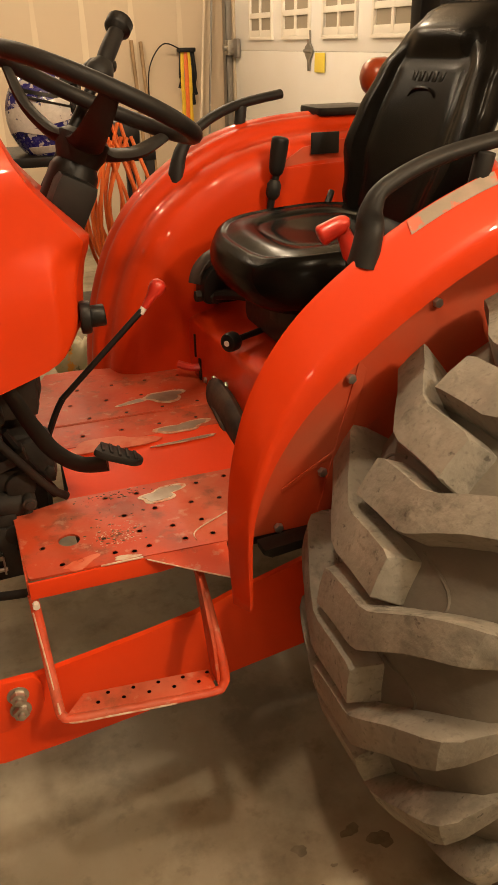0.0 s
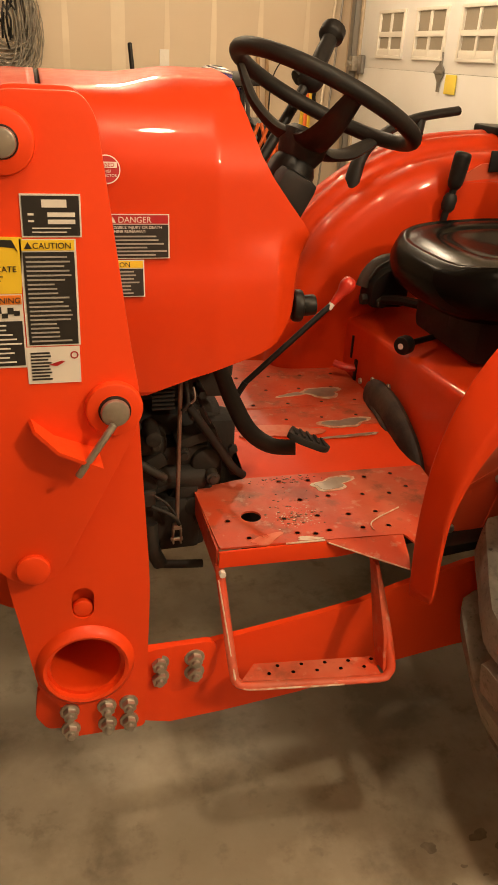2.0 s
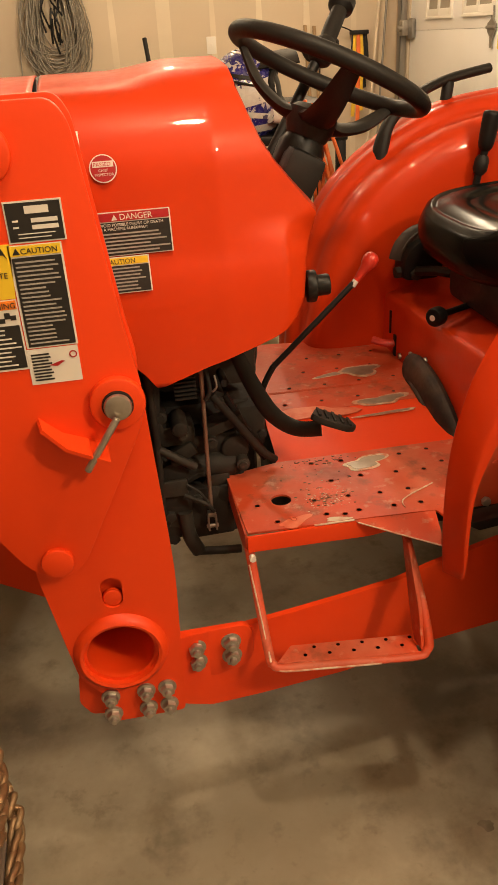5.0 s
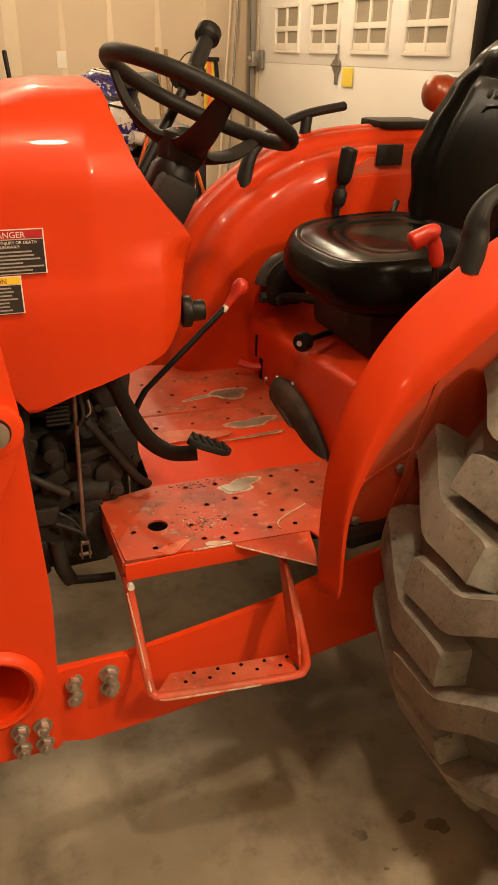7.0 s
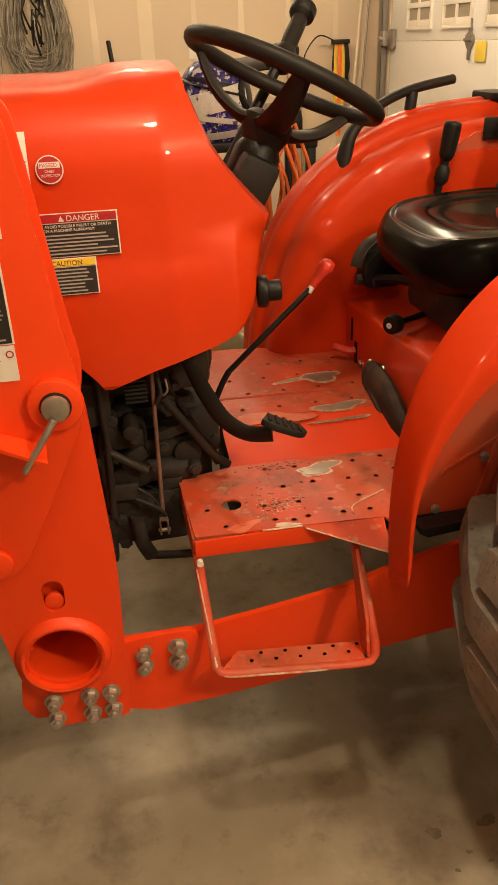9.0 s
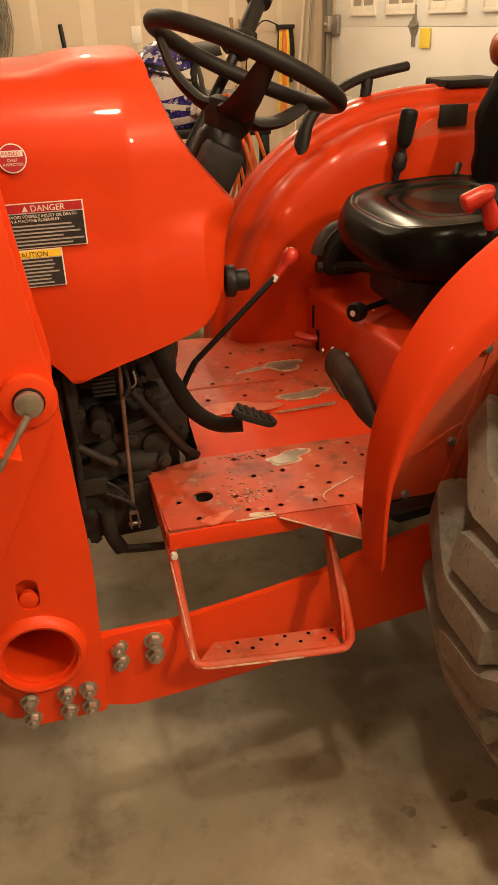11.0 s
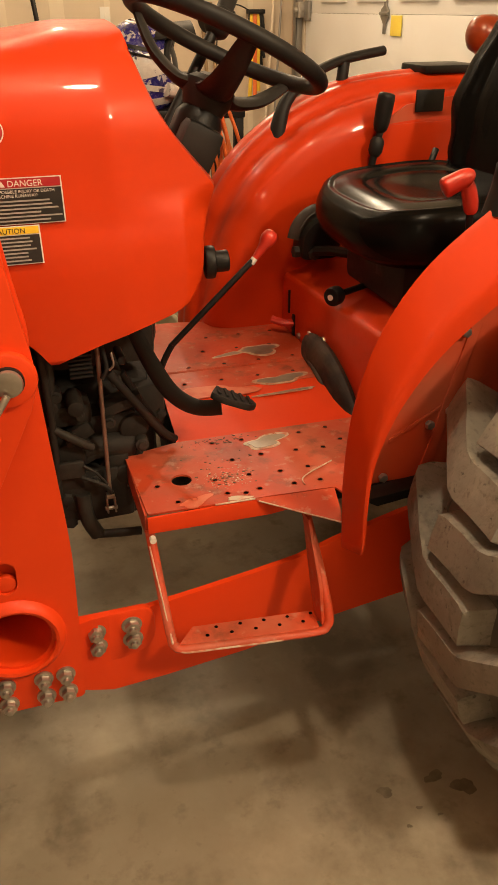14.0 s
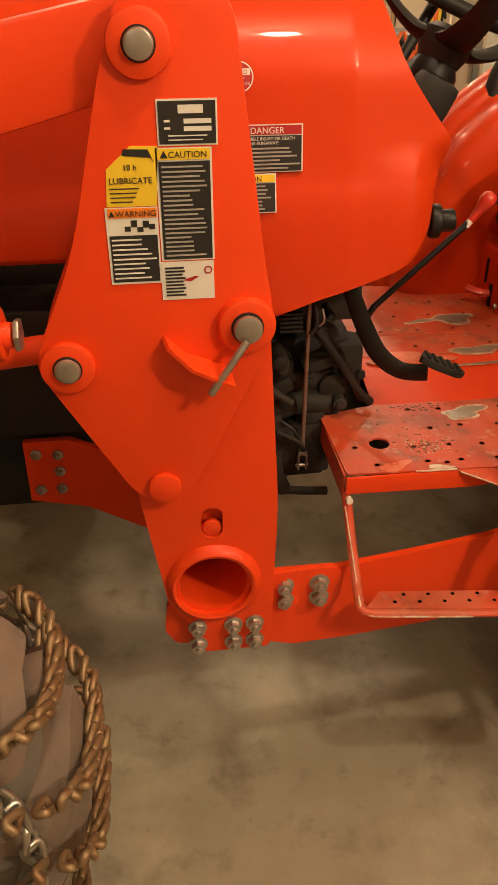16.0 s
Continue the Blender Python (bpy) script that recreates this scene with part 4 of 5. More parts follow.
wpart("decal_strip", solid(grid(rows), 0.0008), grime(material("scuffed_grey_sticker", (0.25, 0.20, 0.15), 0.5, second=(0.36, 0.25, 0.19), scale=30, amount=0.8), ((22, 0.55, 0.6, (0.6, 0.10, 0.04), 0.8),)), tractor, "grey worn sticker")

# grab handles
for yf, pts, ry in ((0, [(0.916, 0.757, 1.118), (0.926, 0.759, 1.165), (0.930, 0.762, 1.200), (0.955, 0.765, 1.228), (1.045, 0.768, 1.262), (1.20, 0.768, 1.290)], 0.752),
                    (1, [(0.905, 0.79, 1.065), (0.91, 0.785, 1.125), (0.935, 0.775, 1.185), (1.0, 0.755, 1.235), (1.10, 0.715, 1.268), (1.23, 0.69, 1.288)], 0.71)):
    for bm in ([tube(smooth_path(pts, 6), [0.027 - 0.012 * min(1, i / 16) for i in range(31)], 12, flat=0.8)],):
        rod((1.10, ry + 0.01, 1.19), (1.11, ry + 0.006, 1.265), 0.015, 10, 0.003, bm[0])
        if yf:
            mirror_y(bm[0])
        wpart("grab_handle", bm[0], BLACK_MATT, tractor)

# seat pedestal
RUBBER_BOOT = material("dusty_black_rubber", (0.012, 0.009, 0.007), 0.62, second=(0.075, 0.046, 0.028), scale=16, amount=0.85, bump=0.5, fine=40)
XB = 0.885
bm = grid([[(XB + 0.0, 0.93, 0.60), (XB, 1.6, 0.60)], [(XB, 0.93, 0.80), (XB, 1.6, 0.755)], [(XB + 0.001, 0.93, 0.826), (XB + 0.001, 1.6, 0.783)], [(XB + 0.005, 0.93, 0.834), (XB + 0.005, 1.6, 0.791)],
           [(XB + 0.013, 0.93, 0.838), (XB + 0.013, 1.6, 0.795)], [(XB + 0.035, 0.93, 0.843), (XB + 0.035, 1.6, 0.80)], [(XB + 0.25, 0.93, 0.90), (XB + 0.25, 1.6, 0.86)], [(XB + 0.6, 0.93, 0.93), (XB + 0.6, 1.6, 0.90)]])
wpart("seat_pedestal", bm, ORANGE, tractor, smooth=60)
wpart("pedestal_side", prism([(XB, 0.60), (1.5, 0.60), (1.5, 0.92), (XB + 0.25, 0.895), (XB + 0.03, 0.84), (XB, 0.80)], 0.925, 0.931, "y"), ORANGE, tractor)
# solid black block gives the shaded opening; the face is not cut
bm = prism(round_corners([(1.19, 0.63), (1.36, 0.655), (1.372, 0.70), (1.33, 0.705), (1.24, 0.67)], 0.015), XB - 0.012, XB + 0.01, "x", 0.004)
wpart("opening_dark", bm, BLACK, tractor)
boot = wpart("rubber_boot", tube(smooth_path([(XB - 0.005, 1.40, 0.655), (XB - 0.012, 1.33, 0.676), (XB - 0.014, 1.24, 0.672), (XB - 0.014, 1.16, 0.64), (XB - 0.010, 1.08, 0.588)], 6), [0.014, 0.026, 0.034, 0.040, 0.044, 0.046] + [0.048] * 13 + [0.047, 0.045, 0.042, 0.037, 0.03, 0.018], 14, flat=0.5, up=(1, 0, 0)), RUBBER_BOOT, tractor, "dusty black rubber boot")
wpart("boot_fold", tube(smooth_path([(XB - 0.028, 1.34, 0.668), (XB - 0.037, 1.26, 0.664), (XB - 0.038, 1.19, 0.642), (XB - 0.034, 1.13, 0.605)], 5), 0.006, 8), RUBBER_BOOT, boot)
# the slots' inner shade, as black blocks on the face
wpart("slot_dark", box((XB - 0.001, 1.535, 0.735), (0.006, 0.008, 0.06), 0.002), BLACK, tractor)
wpart("slot_dark", box((XB - 0.001, 1.50, 0.675), (0.006, 0.016, 0.075), 0.005), BLACK, tractor)
wpart("small_lever", tube(smooth_path([(XB + 0.01, 1.50, 0.69), (XB - 0.02, 1.51, 0.688), (XB - 0.05, 1.53, 0.695)], 4), 0.010, 8), RED, tractor)
for y, z in ((1.39, 0.70), (1.30, 0.72), (1.46, 0.67)):
    wpart("pedestal_bolt", rod((XB - 0.006, y, z), (XB + 0.002, y, z), 0.008, 6, 0.002), STEEL, tractor)
wpart("depth_knob", rod((0.868, 1.24, 0.842), (0.893, 1.255, 0.842), 0.021, 18, 0.006), BLACK, tractor)
wpart("depth_mark", rod((0.8675, 1.2397, 0.842), (0.8665, 1.239, 0.842), 0.0065, 14), PAPER, tractor)
wpart("depth_rod", rod((0.89, 1.253, 0.842), (1.0, 1.27, 0.86), 0.007, 10), BLACK, tractor)
wpart("seat_base", box((1.10, 1.22, 0.90), (0.30, 0.28, 0.10), 0.02), BLACK, tractor)
wpart("seat_slide", box((1.05, 1.18, 0.915), (0.2, 0.06, 0.05), 0.01), BLACK, tractor)
GREY_PLASTIC = material("scuffed_grey_plastic", (0.055, 0.05, 0.045), 0.38, second=(0.10, 0.088, 0.075), scale=25, amount=0.8, bump=0.05)
val = wpart("valve_block", prism(round_corners([(0.90, 0.845), (1.0, 0.845), (1.005, 0.915), (0.975, 0.945), (0.935, 0.94), (0.905, 0.91)], 0.022), 1.50, 1.575, "y", 0.010), BLACK, tractor)
wpart("valve_cover", tube(smooth_path([(0.903, 1.54, 0.89), (0.913, 1.537, 0.922), (0.94, 1.534, 0.945), (0.985, 1.532, 0.948)], 4), 0.028, 12, flat=0.3, up=(0, 1, 0)), GREY_PLASTIC, val)
for k in range(3):
    wpart("cover_rib", tube(smooth_path([(0.903, 1.522 + 0.012 * k, 0.918), (0.922, 1.521 + 0.012 * k, 0.945), (0.95, 1.52 + 0.012 * k, 0.962)], 3), 0.0022, 6), PAPER if k == 1 else GREY_PLASTIC, val)
wpart("valve_nut", rod((0.888, 1.53, 0.862), (0.905, 1.53, 0.862), 0.015, 6, 0.003), CAST_GREY, val)
wpart("valve_nut", rod((0.93, 1.488, 0.862), (0.93, 1.505, 0.862), 0.014, 6, 0.003), CAST_GREY, val)
wpart("valve_hose", tube(smooth_path([(0.93, 1.49, 0.872), (0.96, 1.45, 0.88), (1.0, 1.38, 0.885), (1.05, 1.32, 0.89)], 5), 0.012, 8), BLACK, tractor)

# seat
seat = tagged(new("seat"), "glossy black vinyl suspension seat")
seat.parent = tractor
seat.location = (0, 0, 0)


SX, SY = 1.083, 1.247


def cushion():
    """Rings of a rounded square, each drawn in and raised in turn."""
    rows = []
    m = 72
    rings = ((0.30, -0.075), (0.10, -0.075), (0.035, -0.066), (0.010, -0.045), (0.0, -0.018), (0.0, 0.008), (0.006, 0.026), (0.012, 0.034), (0.016, 0.036), (0.020, 0.041), (0.026, 0.043), (0.031, 0.040), (0.036, 0.041),
             (0.055, 0.048), (0.078, 0.049), (0.092, 0.0475), (0.096, 0.0455), (0.100, 0.0455), (0.105, 0.0468), (0.13, 0.044), (0.17, 0.038), (0.20, 0.036), (0.216, 0.035))
    for inset, h in rings:
        row = []
        for j in range(m):
            b = 2 * math.pi * j / m
            cb, sb = math.cos(b), math.sin(b)
            ex, ey = math.copysign(abs(cb) ** 0.64, cb), math.copysign(abs(sb) ** 0.64, sb)
            x, y = SX + max(0.212 - inset, 0.001) * ex, SY + max(0.236 - inset * 1.05, 0.001) * ey
            side = max(0.0, (abs(y - SY) - 0.12) / 0.1)
            row.append((x, y, 1.018 + h + 0.06 * (x - SX) + (0.012 * side if h > 0.03 else 0) - 0.10 * max(0.0, 0.93 - x) * (1 if h > 0 else 0.3)))
        rows.append(row)
    bm = grid(rows, close_u=True)
    bm.verts.ensure_lookup_table()
    bm.faces.new(bm.verts[:m])
    bm.faces.new(bm.verts[-m:])
    return bm


def back_half(v):
    return lerp_table(v, [(0, 0.165), (0.15, 0.195), (0.38, 0.232), (0.52, 0.226), (0.70, 0.206), (0.85, 0.172), (0.95, 0.136), (1.0, 0.095)])


def backrest():
    rows = []
    n, m = 44, 96
    for i in range(n + 1):
        v = i / n
        half = back_half(v)
        thick = 0.048 * (1 if v < 0.9 else 0.45 + 0.55 * math.sqrt(max(0, (1 - v) / 0.1)))
        row = []
        for j in range(m):
            b = 2 * math.pi * j / m
            cb, sb = math.cos(b), math.sin(b)
            y = SY + half * math.copysign(abs(sb) ** 0.75, sb)
            d = abs(y - SY)
            x = back_lean(v) - 0.055 * (d / 0.245) ** 2.2 * (1 - 0.5 * v) + thick * math.copysign(abs(cb) ** 0.6, cb)
            if cb < 0:
                # stitched line between bolster and middle panel, and the roll at the top
                edge = half * 0.62
                x += (0.004 * math.exp(-((d - edge) / 0.016) ** 2) - 0.007 * min(max((d - edge) / 0.035, 0), 1)) * min(max((0.9 - v) / 0.15, 0), 1)
                if d < edge:
                    x += 0.004 * math.exp(-((v - 0.76) / 0.022) ** 2) * min(1, (edge - d) / 0.02)
                x -= 0.014 * math.exp(-((v - 0.87) / 0.07) ** 2) * max(0.0, 1 - (d / (half * 0.8)) ** 4)
            row.append((x, y, 1.045 + 0.435 * v))
        rows.append(row)
    bm = grid(rows, close_u=True)
    bm.verts.ensure_lookup_table()
    bm.faces.new(bm.verts[:m][::-1])
    bm.faces.new(bm.verts[-m:])
    return bm


def back_lean(v):
    return 1.272 + 0.10 * v + 0.05 * v * v


wpart("cushion", cushion(), VINYL, seat, smooth=80)
bk = wpart("backrest", backrest(), VINYL, seat, smooth=80)
v = 0.60
wpart("embossing", tube(smooth_path([(back_lean(v) - 0.047, SY - 0.05, 1.045 + 0.435 * v), (back_lean(v) - 0.0465, SY - 0.025, 1.06 + 0.435 * v), (back_lean(v) - 0.0465, SY + 0.025, 1.06 + 0.435 * v), (back_lean(v) - 0.047, SY + 0.05, 1.045 + 0.435 * v)], 4), 0.0035, 6), VINYL, seat)
for k in range(5):
    v = 0.685
    wpart("embossed_mark", box((back_lean(v) - 0.0475, SY - 0.05 + 0.025 * k, 1.045 + 0.435 * v), (0.003, 0.016, 0.02), 0.001, Matrix.Rotation(radians(20), 4, "Y")), VINYL, seat)
wpart("bracket", box((1.25, SY, 1.03), (0.10, 0.30, 0.06), 0.015), BLACK, seat)
for side in (-1, 1):
    y = SY + 0.205 * side
    wpart("side_skirt", prism(round_corners([(1.14, 1.0), (1.15, 1.035), (1.23, 1.055), (1.275, 1.10), (1.30, 1.15), (1.36, 1.16), (1.37, 1.02), (1.33, 0.995)], 0.015, 3), y - 0.014, y + 0.014, "y", 0.008), GREY_PLASTIC, seat, "matt grey plastic seat corner")
wpart("buckle", rod((1.20, 1.46, 1.06), (1.222, 1.475, 1.095), 0.008, 8, 0.003), BLACK, seat)

# levers
wpart("pto_rod", rod((1.012, 0.966, 0.98), (1.002, 0.962, 1.085), 0.0065, 10), BLACK, tractor)
wpart("pto_lever", tube(smooth_path([(1.006, 0.964, 1.072), (0.998, 0.961, 1.10), (0.986, 0.958, 1.124)], 4), [0.010, 0.0125, 0.0135, 0.014, 0.014, 0.014, 0.0135, 0.013, 0.012], 12), RED, tractor)
wpart("pto_knob", tube(smooth_path([(0.994, 0.956, 1.131), (0.985, 0.957, 1.133), (0.968, 0.96, 1.127), (0.95, 0.963, 1.118), (0.944, 0.964, 1.115)], 4), [0.007, 0.012, 0.0145, 0.016, 0.0165, 0.0168, 0.017, 0.017, 0.017, 0.017, 0.0175, 0.018, 0.018, 0.017, 0.015, 0.012, 0.006], 14), RED, tractor, "red hooked lever grip")
wpart("range_lever", rod((0.506, 1.205, 0.787), (0.690, 1.225, 0.945), 0.0062, 10), BLACK, tractor)
wpart("lever_foot", tube(smooth_path([(0.448, 1.20, 0.64), (0.455, 1.20, 0.675), (0.490, 1.203, 0.757), (0.510, 1.205, 0.791)], 4), 0.0068, 8), BLACK, tractor)
wpart("lever_collar", rod((0.684, 1.2245, 0.937), (0.692, 1.225, 0.9475), 0.0068, 10), PAPER, tractor)
ob = wpart("lever_knob", lathe([(0.001, -0.034), (0.0065, -0.034), (0.009, -0.014), (0.0105, -0.004), (0.0145, 0.003), (0.0165, 0.013), (0.0145, 0.023), (0.008, 0.029), (0.001, 0.030)], (0, 0, 0), "z", 18, closed=False), RED, tractor, "red lever knob")
ob.location = Vector((0.714, 1.2275, 0.974)) - tractor.location
ob.rotation_euler = (0, radians(37), 0)
wpart("hitch_lever", tube(smooth_path([(1.09, 1.56, 0.98), (1.10, 1.56, 1.06), (1.115, 1.56, 1.13)], 4), 0.009, 10), BLACK, tractor)
wpart("hitch_grip", tube(smooth_path([(1.113, 1.56, 1.125), (1.118, 1.56, 1.16), (1.124, 1.56, 1.20), (1.126, 1.56, 1.212)], 4), [0.011, 0.016, 0.0185, 0.0195, 0.02, 0.0205, 0.021, 0.021, 0.021, 0.0205, 0.019, 0.016, 0.009], 14), BLACK, tractor)
wpart("hitch_collar", tube([(1.102, 1.56, 1.072), (1.105, 1.56, 1.082), (1.109, 1.56, 1.104), (1.111, 1.56, 1.114)], [0.012, 0.0175, 0.0175, 0.012], 14), BLACK_MATT, tractor)
wpart("brake_pedal", tube(smooth_path([(0.395, 1.0, 0.925), (0.412, 1.0, 0.89), (0.432, 1.0, 0.842), (0.463, 1.0, 0.785), (0.505, 0.995, 0.752), (0.55, 0.98, 0.752)], 6), [0.013 + 0.0055 * min(1, i / 22) for i in range(31)], 10, flat=0.38, up=(0.3, 1, 0.2)), BLACK, tractor)
ob = wpart("pedal_pad", prism(round_corners([(-0.046, -0.020), (-0.02, -0.030), (0.030, -0.024), (0.048, -0.006), (0.040, 0.018), (-0.030, 0.026)], 0.008), -0.006, 0.007, "z", 0.004), BLACK_MATT, tractor, "ribbed black pedal pad")
pad = ob
ob.location = Vector((0.568, 0.972, 0.770)) - tractor.location
ob.rotation_euler = (radians(-4), radians(24), radians(-8))
for k in range(5):
    rb = part("pad_rib", box((-0.030 + 0.015 * k, -0.002, 0.0085), (0.006, 0.040 - 0.003 * abs(k - 2), 0.004), 0.0012), BLACK_MATT, pad)
wpart("pedal_link", tube(smooth_path([(0.385, 1.08, 0.80), (0.42, 1.08, 0.727), (0.462, 1.08, 0.653)], 5), 0.010, 8), BLACK, tractor)
wpart("socket_plug", rod((0.540, 1.035, 1.005), (0.558, 1.033, 1.005), 0.028, 20, 0.004), BLACK, tractor)
wpart("socket_plug", rod((0.554, 1.033, 1.005), (0.582, 1.030, 1.007), 0.0185, 18, 0.004), BLACK, tractor)

# steering
N = Vector((0.42, 0.07, 0.905)).normalized()
C = Vector((0.645, 1.245, 1.332))
U = Vector((0.905, 0.0, -0.42)).normalized()
U = (U - N * U.dot(N)).normalized()
V = N.cross(U)
RW = 0.180


def on_wheel(a, r, h=0.0):
    return C + U * r * math.cos(a) + V * r * math.sin(a) + N * h


sw = tagged(new("steering_wheel"), "black three-spoke steering wheel")
sw.parent = tractor
wpart("rim", tube([on_wheel(2 * math.pi * k / 72, RW) for k in range(72)], 0.0148, 12, closed=True, up=N), BLACK_MATT, sw)
for a in (0.45, 2.55, 4.62):
    pts = [on_wheel(a, 0.02, -0.085), on_wheel(a, 0.06, -0.085), on_wheel(a, 0.12, -0.06), on_wheel(a, 0.165, -0.02), on_wheel(a, RW, -0.004)]
    k = len(smooth_path(pts, 5))
    wpart("spoke", tube(smooth_path(pts, 5), [0.036 - 0.019 * min(1, i / (k * 0.75)) for i in range(k)], 10, flat=0.42, up=N), BLACK_MATT, sw)
wpart("hub", tube([on_wheel(0, 0, -0.12), on_wheel(0, 0, -0.10), on_wheel(0, 0, -0.075), on_wheel(0, 0, -0.065)], [0.038, 0.046, 0.046, 0.034], 20, up=(0, 1, 0)), BLACK_MATT, sw)
col = tagged(wpart("steering_column", tube([C - N * 0.115, C - N * 0.135, C - N * 0.22, C - N * 0.33], [0.034, 0.045, 0.048, 0.05], 16, up=(0, 1, 0)), BLACK, tractor), "")
wpart("column_cover", box(C - N * 0.185 + Vector((0.0, -0.03, 0)), (0.075, 0.08, 0.09), 0.016, Matrix.Rotation(radians(28), 4, "Y")), BLACK_MATT, tractor)
wpart("dash_rim", tube(smooth_path([(0.535, 1.12, 1.165), (0.566, 1.15, 1.115), (0.578, 1.20, 1.10), (0.58, 1.27, 1.10), (0.575, 1.36, 1.105)], 6), 0.009, 8), BLACK, tractor)
wpart("loader_lever", tube(smooth_path([(0.52, 1.42, 1.10), (0.60, 1.445, 1.22), (0.685, 1.478, 1.345), (0.70, 1.484, 1.366)], 5), 0.0115, 12), BLACK, tractor)
wpart("lever_boot", tube(smooth_path([(0.680, 1.474, 1.338), (0.690, 1.479, 1.350), (0.702, 1.486, 1.366), (0.712, 1.492, 1.380)], 3), [0.014, 0.020, 0.026, 0.028, 0.029, 0.029, 0.027, 0.024, 0.021, 0.018], 16), BLACK_MATT, tractor, "ribbed black rubber boot")
grip = wpart("loader_grip", tube(smooth_path([(0.708, 1.49, 1.375), (0.726, 1.512, 1.400), (0.745, 1.535, 1.424), (0.757, 1.55, 1.440)], 3), [0.017, 0.0175, 0.018, 0.018, 0.0178, 0.0175, 0.0172, 0.017, 0.0175, 0.018], 16), BLACK_MATT, tractor, "black joystick grip with a flared cap")
wpart("grip_cap", tube([(0.750, 1.5415, 1.4305), (0.7535, 1.546, 1.4355), (0.755, 1.548, 1.438), (0.765, 1.560, 1.4505), (0.7665, 1.562, 1.4525), (0.767, 1.5625, 1.453)], [0.018, 0.0245, 0.0275, 0.0275, 0.0245, 0.018], 20), BLACK, grip)
wpart("throttle_knob", tube([(0.665, 1.49, 1.355), (0.69, 1.497, 1.368), (0.72, 1.503, 1.372), (0.735, 1.505, 1.37)], [0.016, 0.02, 0.02, 0.01], 12), BLACK, tractor)

# roll bar and rear lamp
for y in (0.80, 1.70):
    wpart("roll_bar_post", box((1.585, y, 1.45), (0.07, 0.05, 0.95), 0.012), BLACK, tractor)
wpart("roll_bar_top", box((1.585, 1.25, 1.92), (0.06, 0.95, 0.05), 0.012), BLACK, tractor)
wpart("belt_retractor", box((1.60, 1.58, 1.47), (0.07, 0.10, 0.26), 0.03), BLACK, tractor)
wpart("turn_lamp", lathe([(0.001, -0.042), (0.02, -0.040), (0.036, -0.03), (0.045, -0.012), (0.047, 0.02), (0.043, 0.03), (0.001, 0.03)], (1.452, 1.70, 1.325), "x", 24, closed=False), AMBER, tractor, "amber flasher lamp")
wpart("turn_lamp_body", box((1.52, 1.70, 1.325), (0.09, 0.07, 0.08), 0.02), BLACK, tractor)

# rear wheels
R, CX, CZ = 0.571, 1.373, 0.533


def tyre(cx, cz, r, y0, y1, lug_n, half, turn):
    """Carcass, lugs and mould marks; each lug has a blunt nose across the middle and a leg swept back to the shoulder."""
    yc, hw, f = (y0 + y1) / 2, (y1 - y0) / 2, r / 0.56
    rim = r * 0.48
    side = [(rim, 0.75), (rim + 0.05 * f, 0.95), (r - 0.22 * f, 1.0), (r - 0.165 * f, 0.985), (r - 0.13 * f, 0.93), (r - 0.103 * f, 0.80), (r - 0.076 * f, 0.6), (r - 0.052 * f, 0.36)]
    carcass = lathe([(a, -hw * b) for a, b in side] + [(r - 0.047 * f, 0.0)] + [(a, hw * b) for a, b in reversed(side)], (cx, yc, cz), "y", 72)
    # each cut: across, turn, depth of the face, across and depth of the foot, breadth
    cuts = ((-0.275, 0.012, 0.006, -0.33, 0.066, 0.86), (-0.262, 0.01, 0.0, -0.32, 0.066, 0.95), (-0.2, 0.004, 0.0, -0.2, 0.066, 1.0), (0.0, 0.0, 0.0, 0.0, 0.066, 1.0), (0.2, 0.0, 0.0, 0.2, 0.066, 1.0), (0.29, -0.012, 0.0, 0.29, 0.066, 1.0), (0.34, -0.025, 0.003, 0.34, 0.068, 0.98),
            (0.46, -0.06, 0.009, 0.46, 0.085, 0.95), (0.60, -0.10, 0.019, 0.60, 0.10, 0.93), (0.75, -0.135, 0.029, 0.74, 0.12, 0.93), (0.87, -0.16, 0.039, 0.86, 0.135, 0.92), (0.945, -0.175, 0.052, 0.92, 0.15, 0.88), (0.99, -0.185, 0.078, 0.92, 0.17, 0.8), (1.005, -0.19, 0.14, 0.94, 0.195, 0.7), (1.0, -0.195, 0.18, 0.95, 0.21, 0.6))
    lugs, marks = [], []
    for k in range(lug_n):
        for s in (-1, 1):
            a0 = 2 * math.pi * (k + (0.5 if s < 0 else 0)) / lug_n + turn
            rows = []
            for yt, tu, dt, yb, db, wd in cuts:
                w = half * wd
                row = []
                for da, dd, yy in ((-w * 1.30, db, yb), (-w * 1.06, dt + 0.010, yt), (-w * 0.97, dt, yt), (0.0, dt - 0.001, yt), (w * 0.97, dt, yt), (w * 1.06, dt + 0.010, yt), (w * 1.30, db, yb)):
                    aa, rr = a0 + tu + da, r - dd * f
                    row.append((cx + rr * math.cos(aa), yc + s * hw * yy, cz + rr * math.sin(aa)))
                rows.append(row)
            bm = grid(rows)
            bm.verts.ensure_lookup_table()
            bm.faces.new(bm.verts[:7])
            bm.faces.new(bm.verts[-7:])
            lugs.append(bm)
            pts = []
            for j in range(13):
                b = -1.5 + 3.0 * j / 12
                yy, aa = -0.26 - 0.30 * math.cos(b), a0 + 0.085 * math.sin(b)
                rr = r - linear(abs(yy), [(0, 0.047), (0.36, 0.052), (0.6, 0.076), (0.8, 0.103)]) * f
                pts.append((cx + rr * math.cos(aa), yc + s * hw * yy, cz + rr * math.sin(aa)))
            marks.append(tube(pts, 0.0032 * f, 5, up=(0.1, 1, 0.2)))
    return carcass, lugs, marks


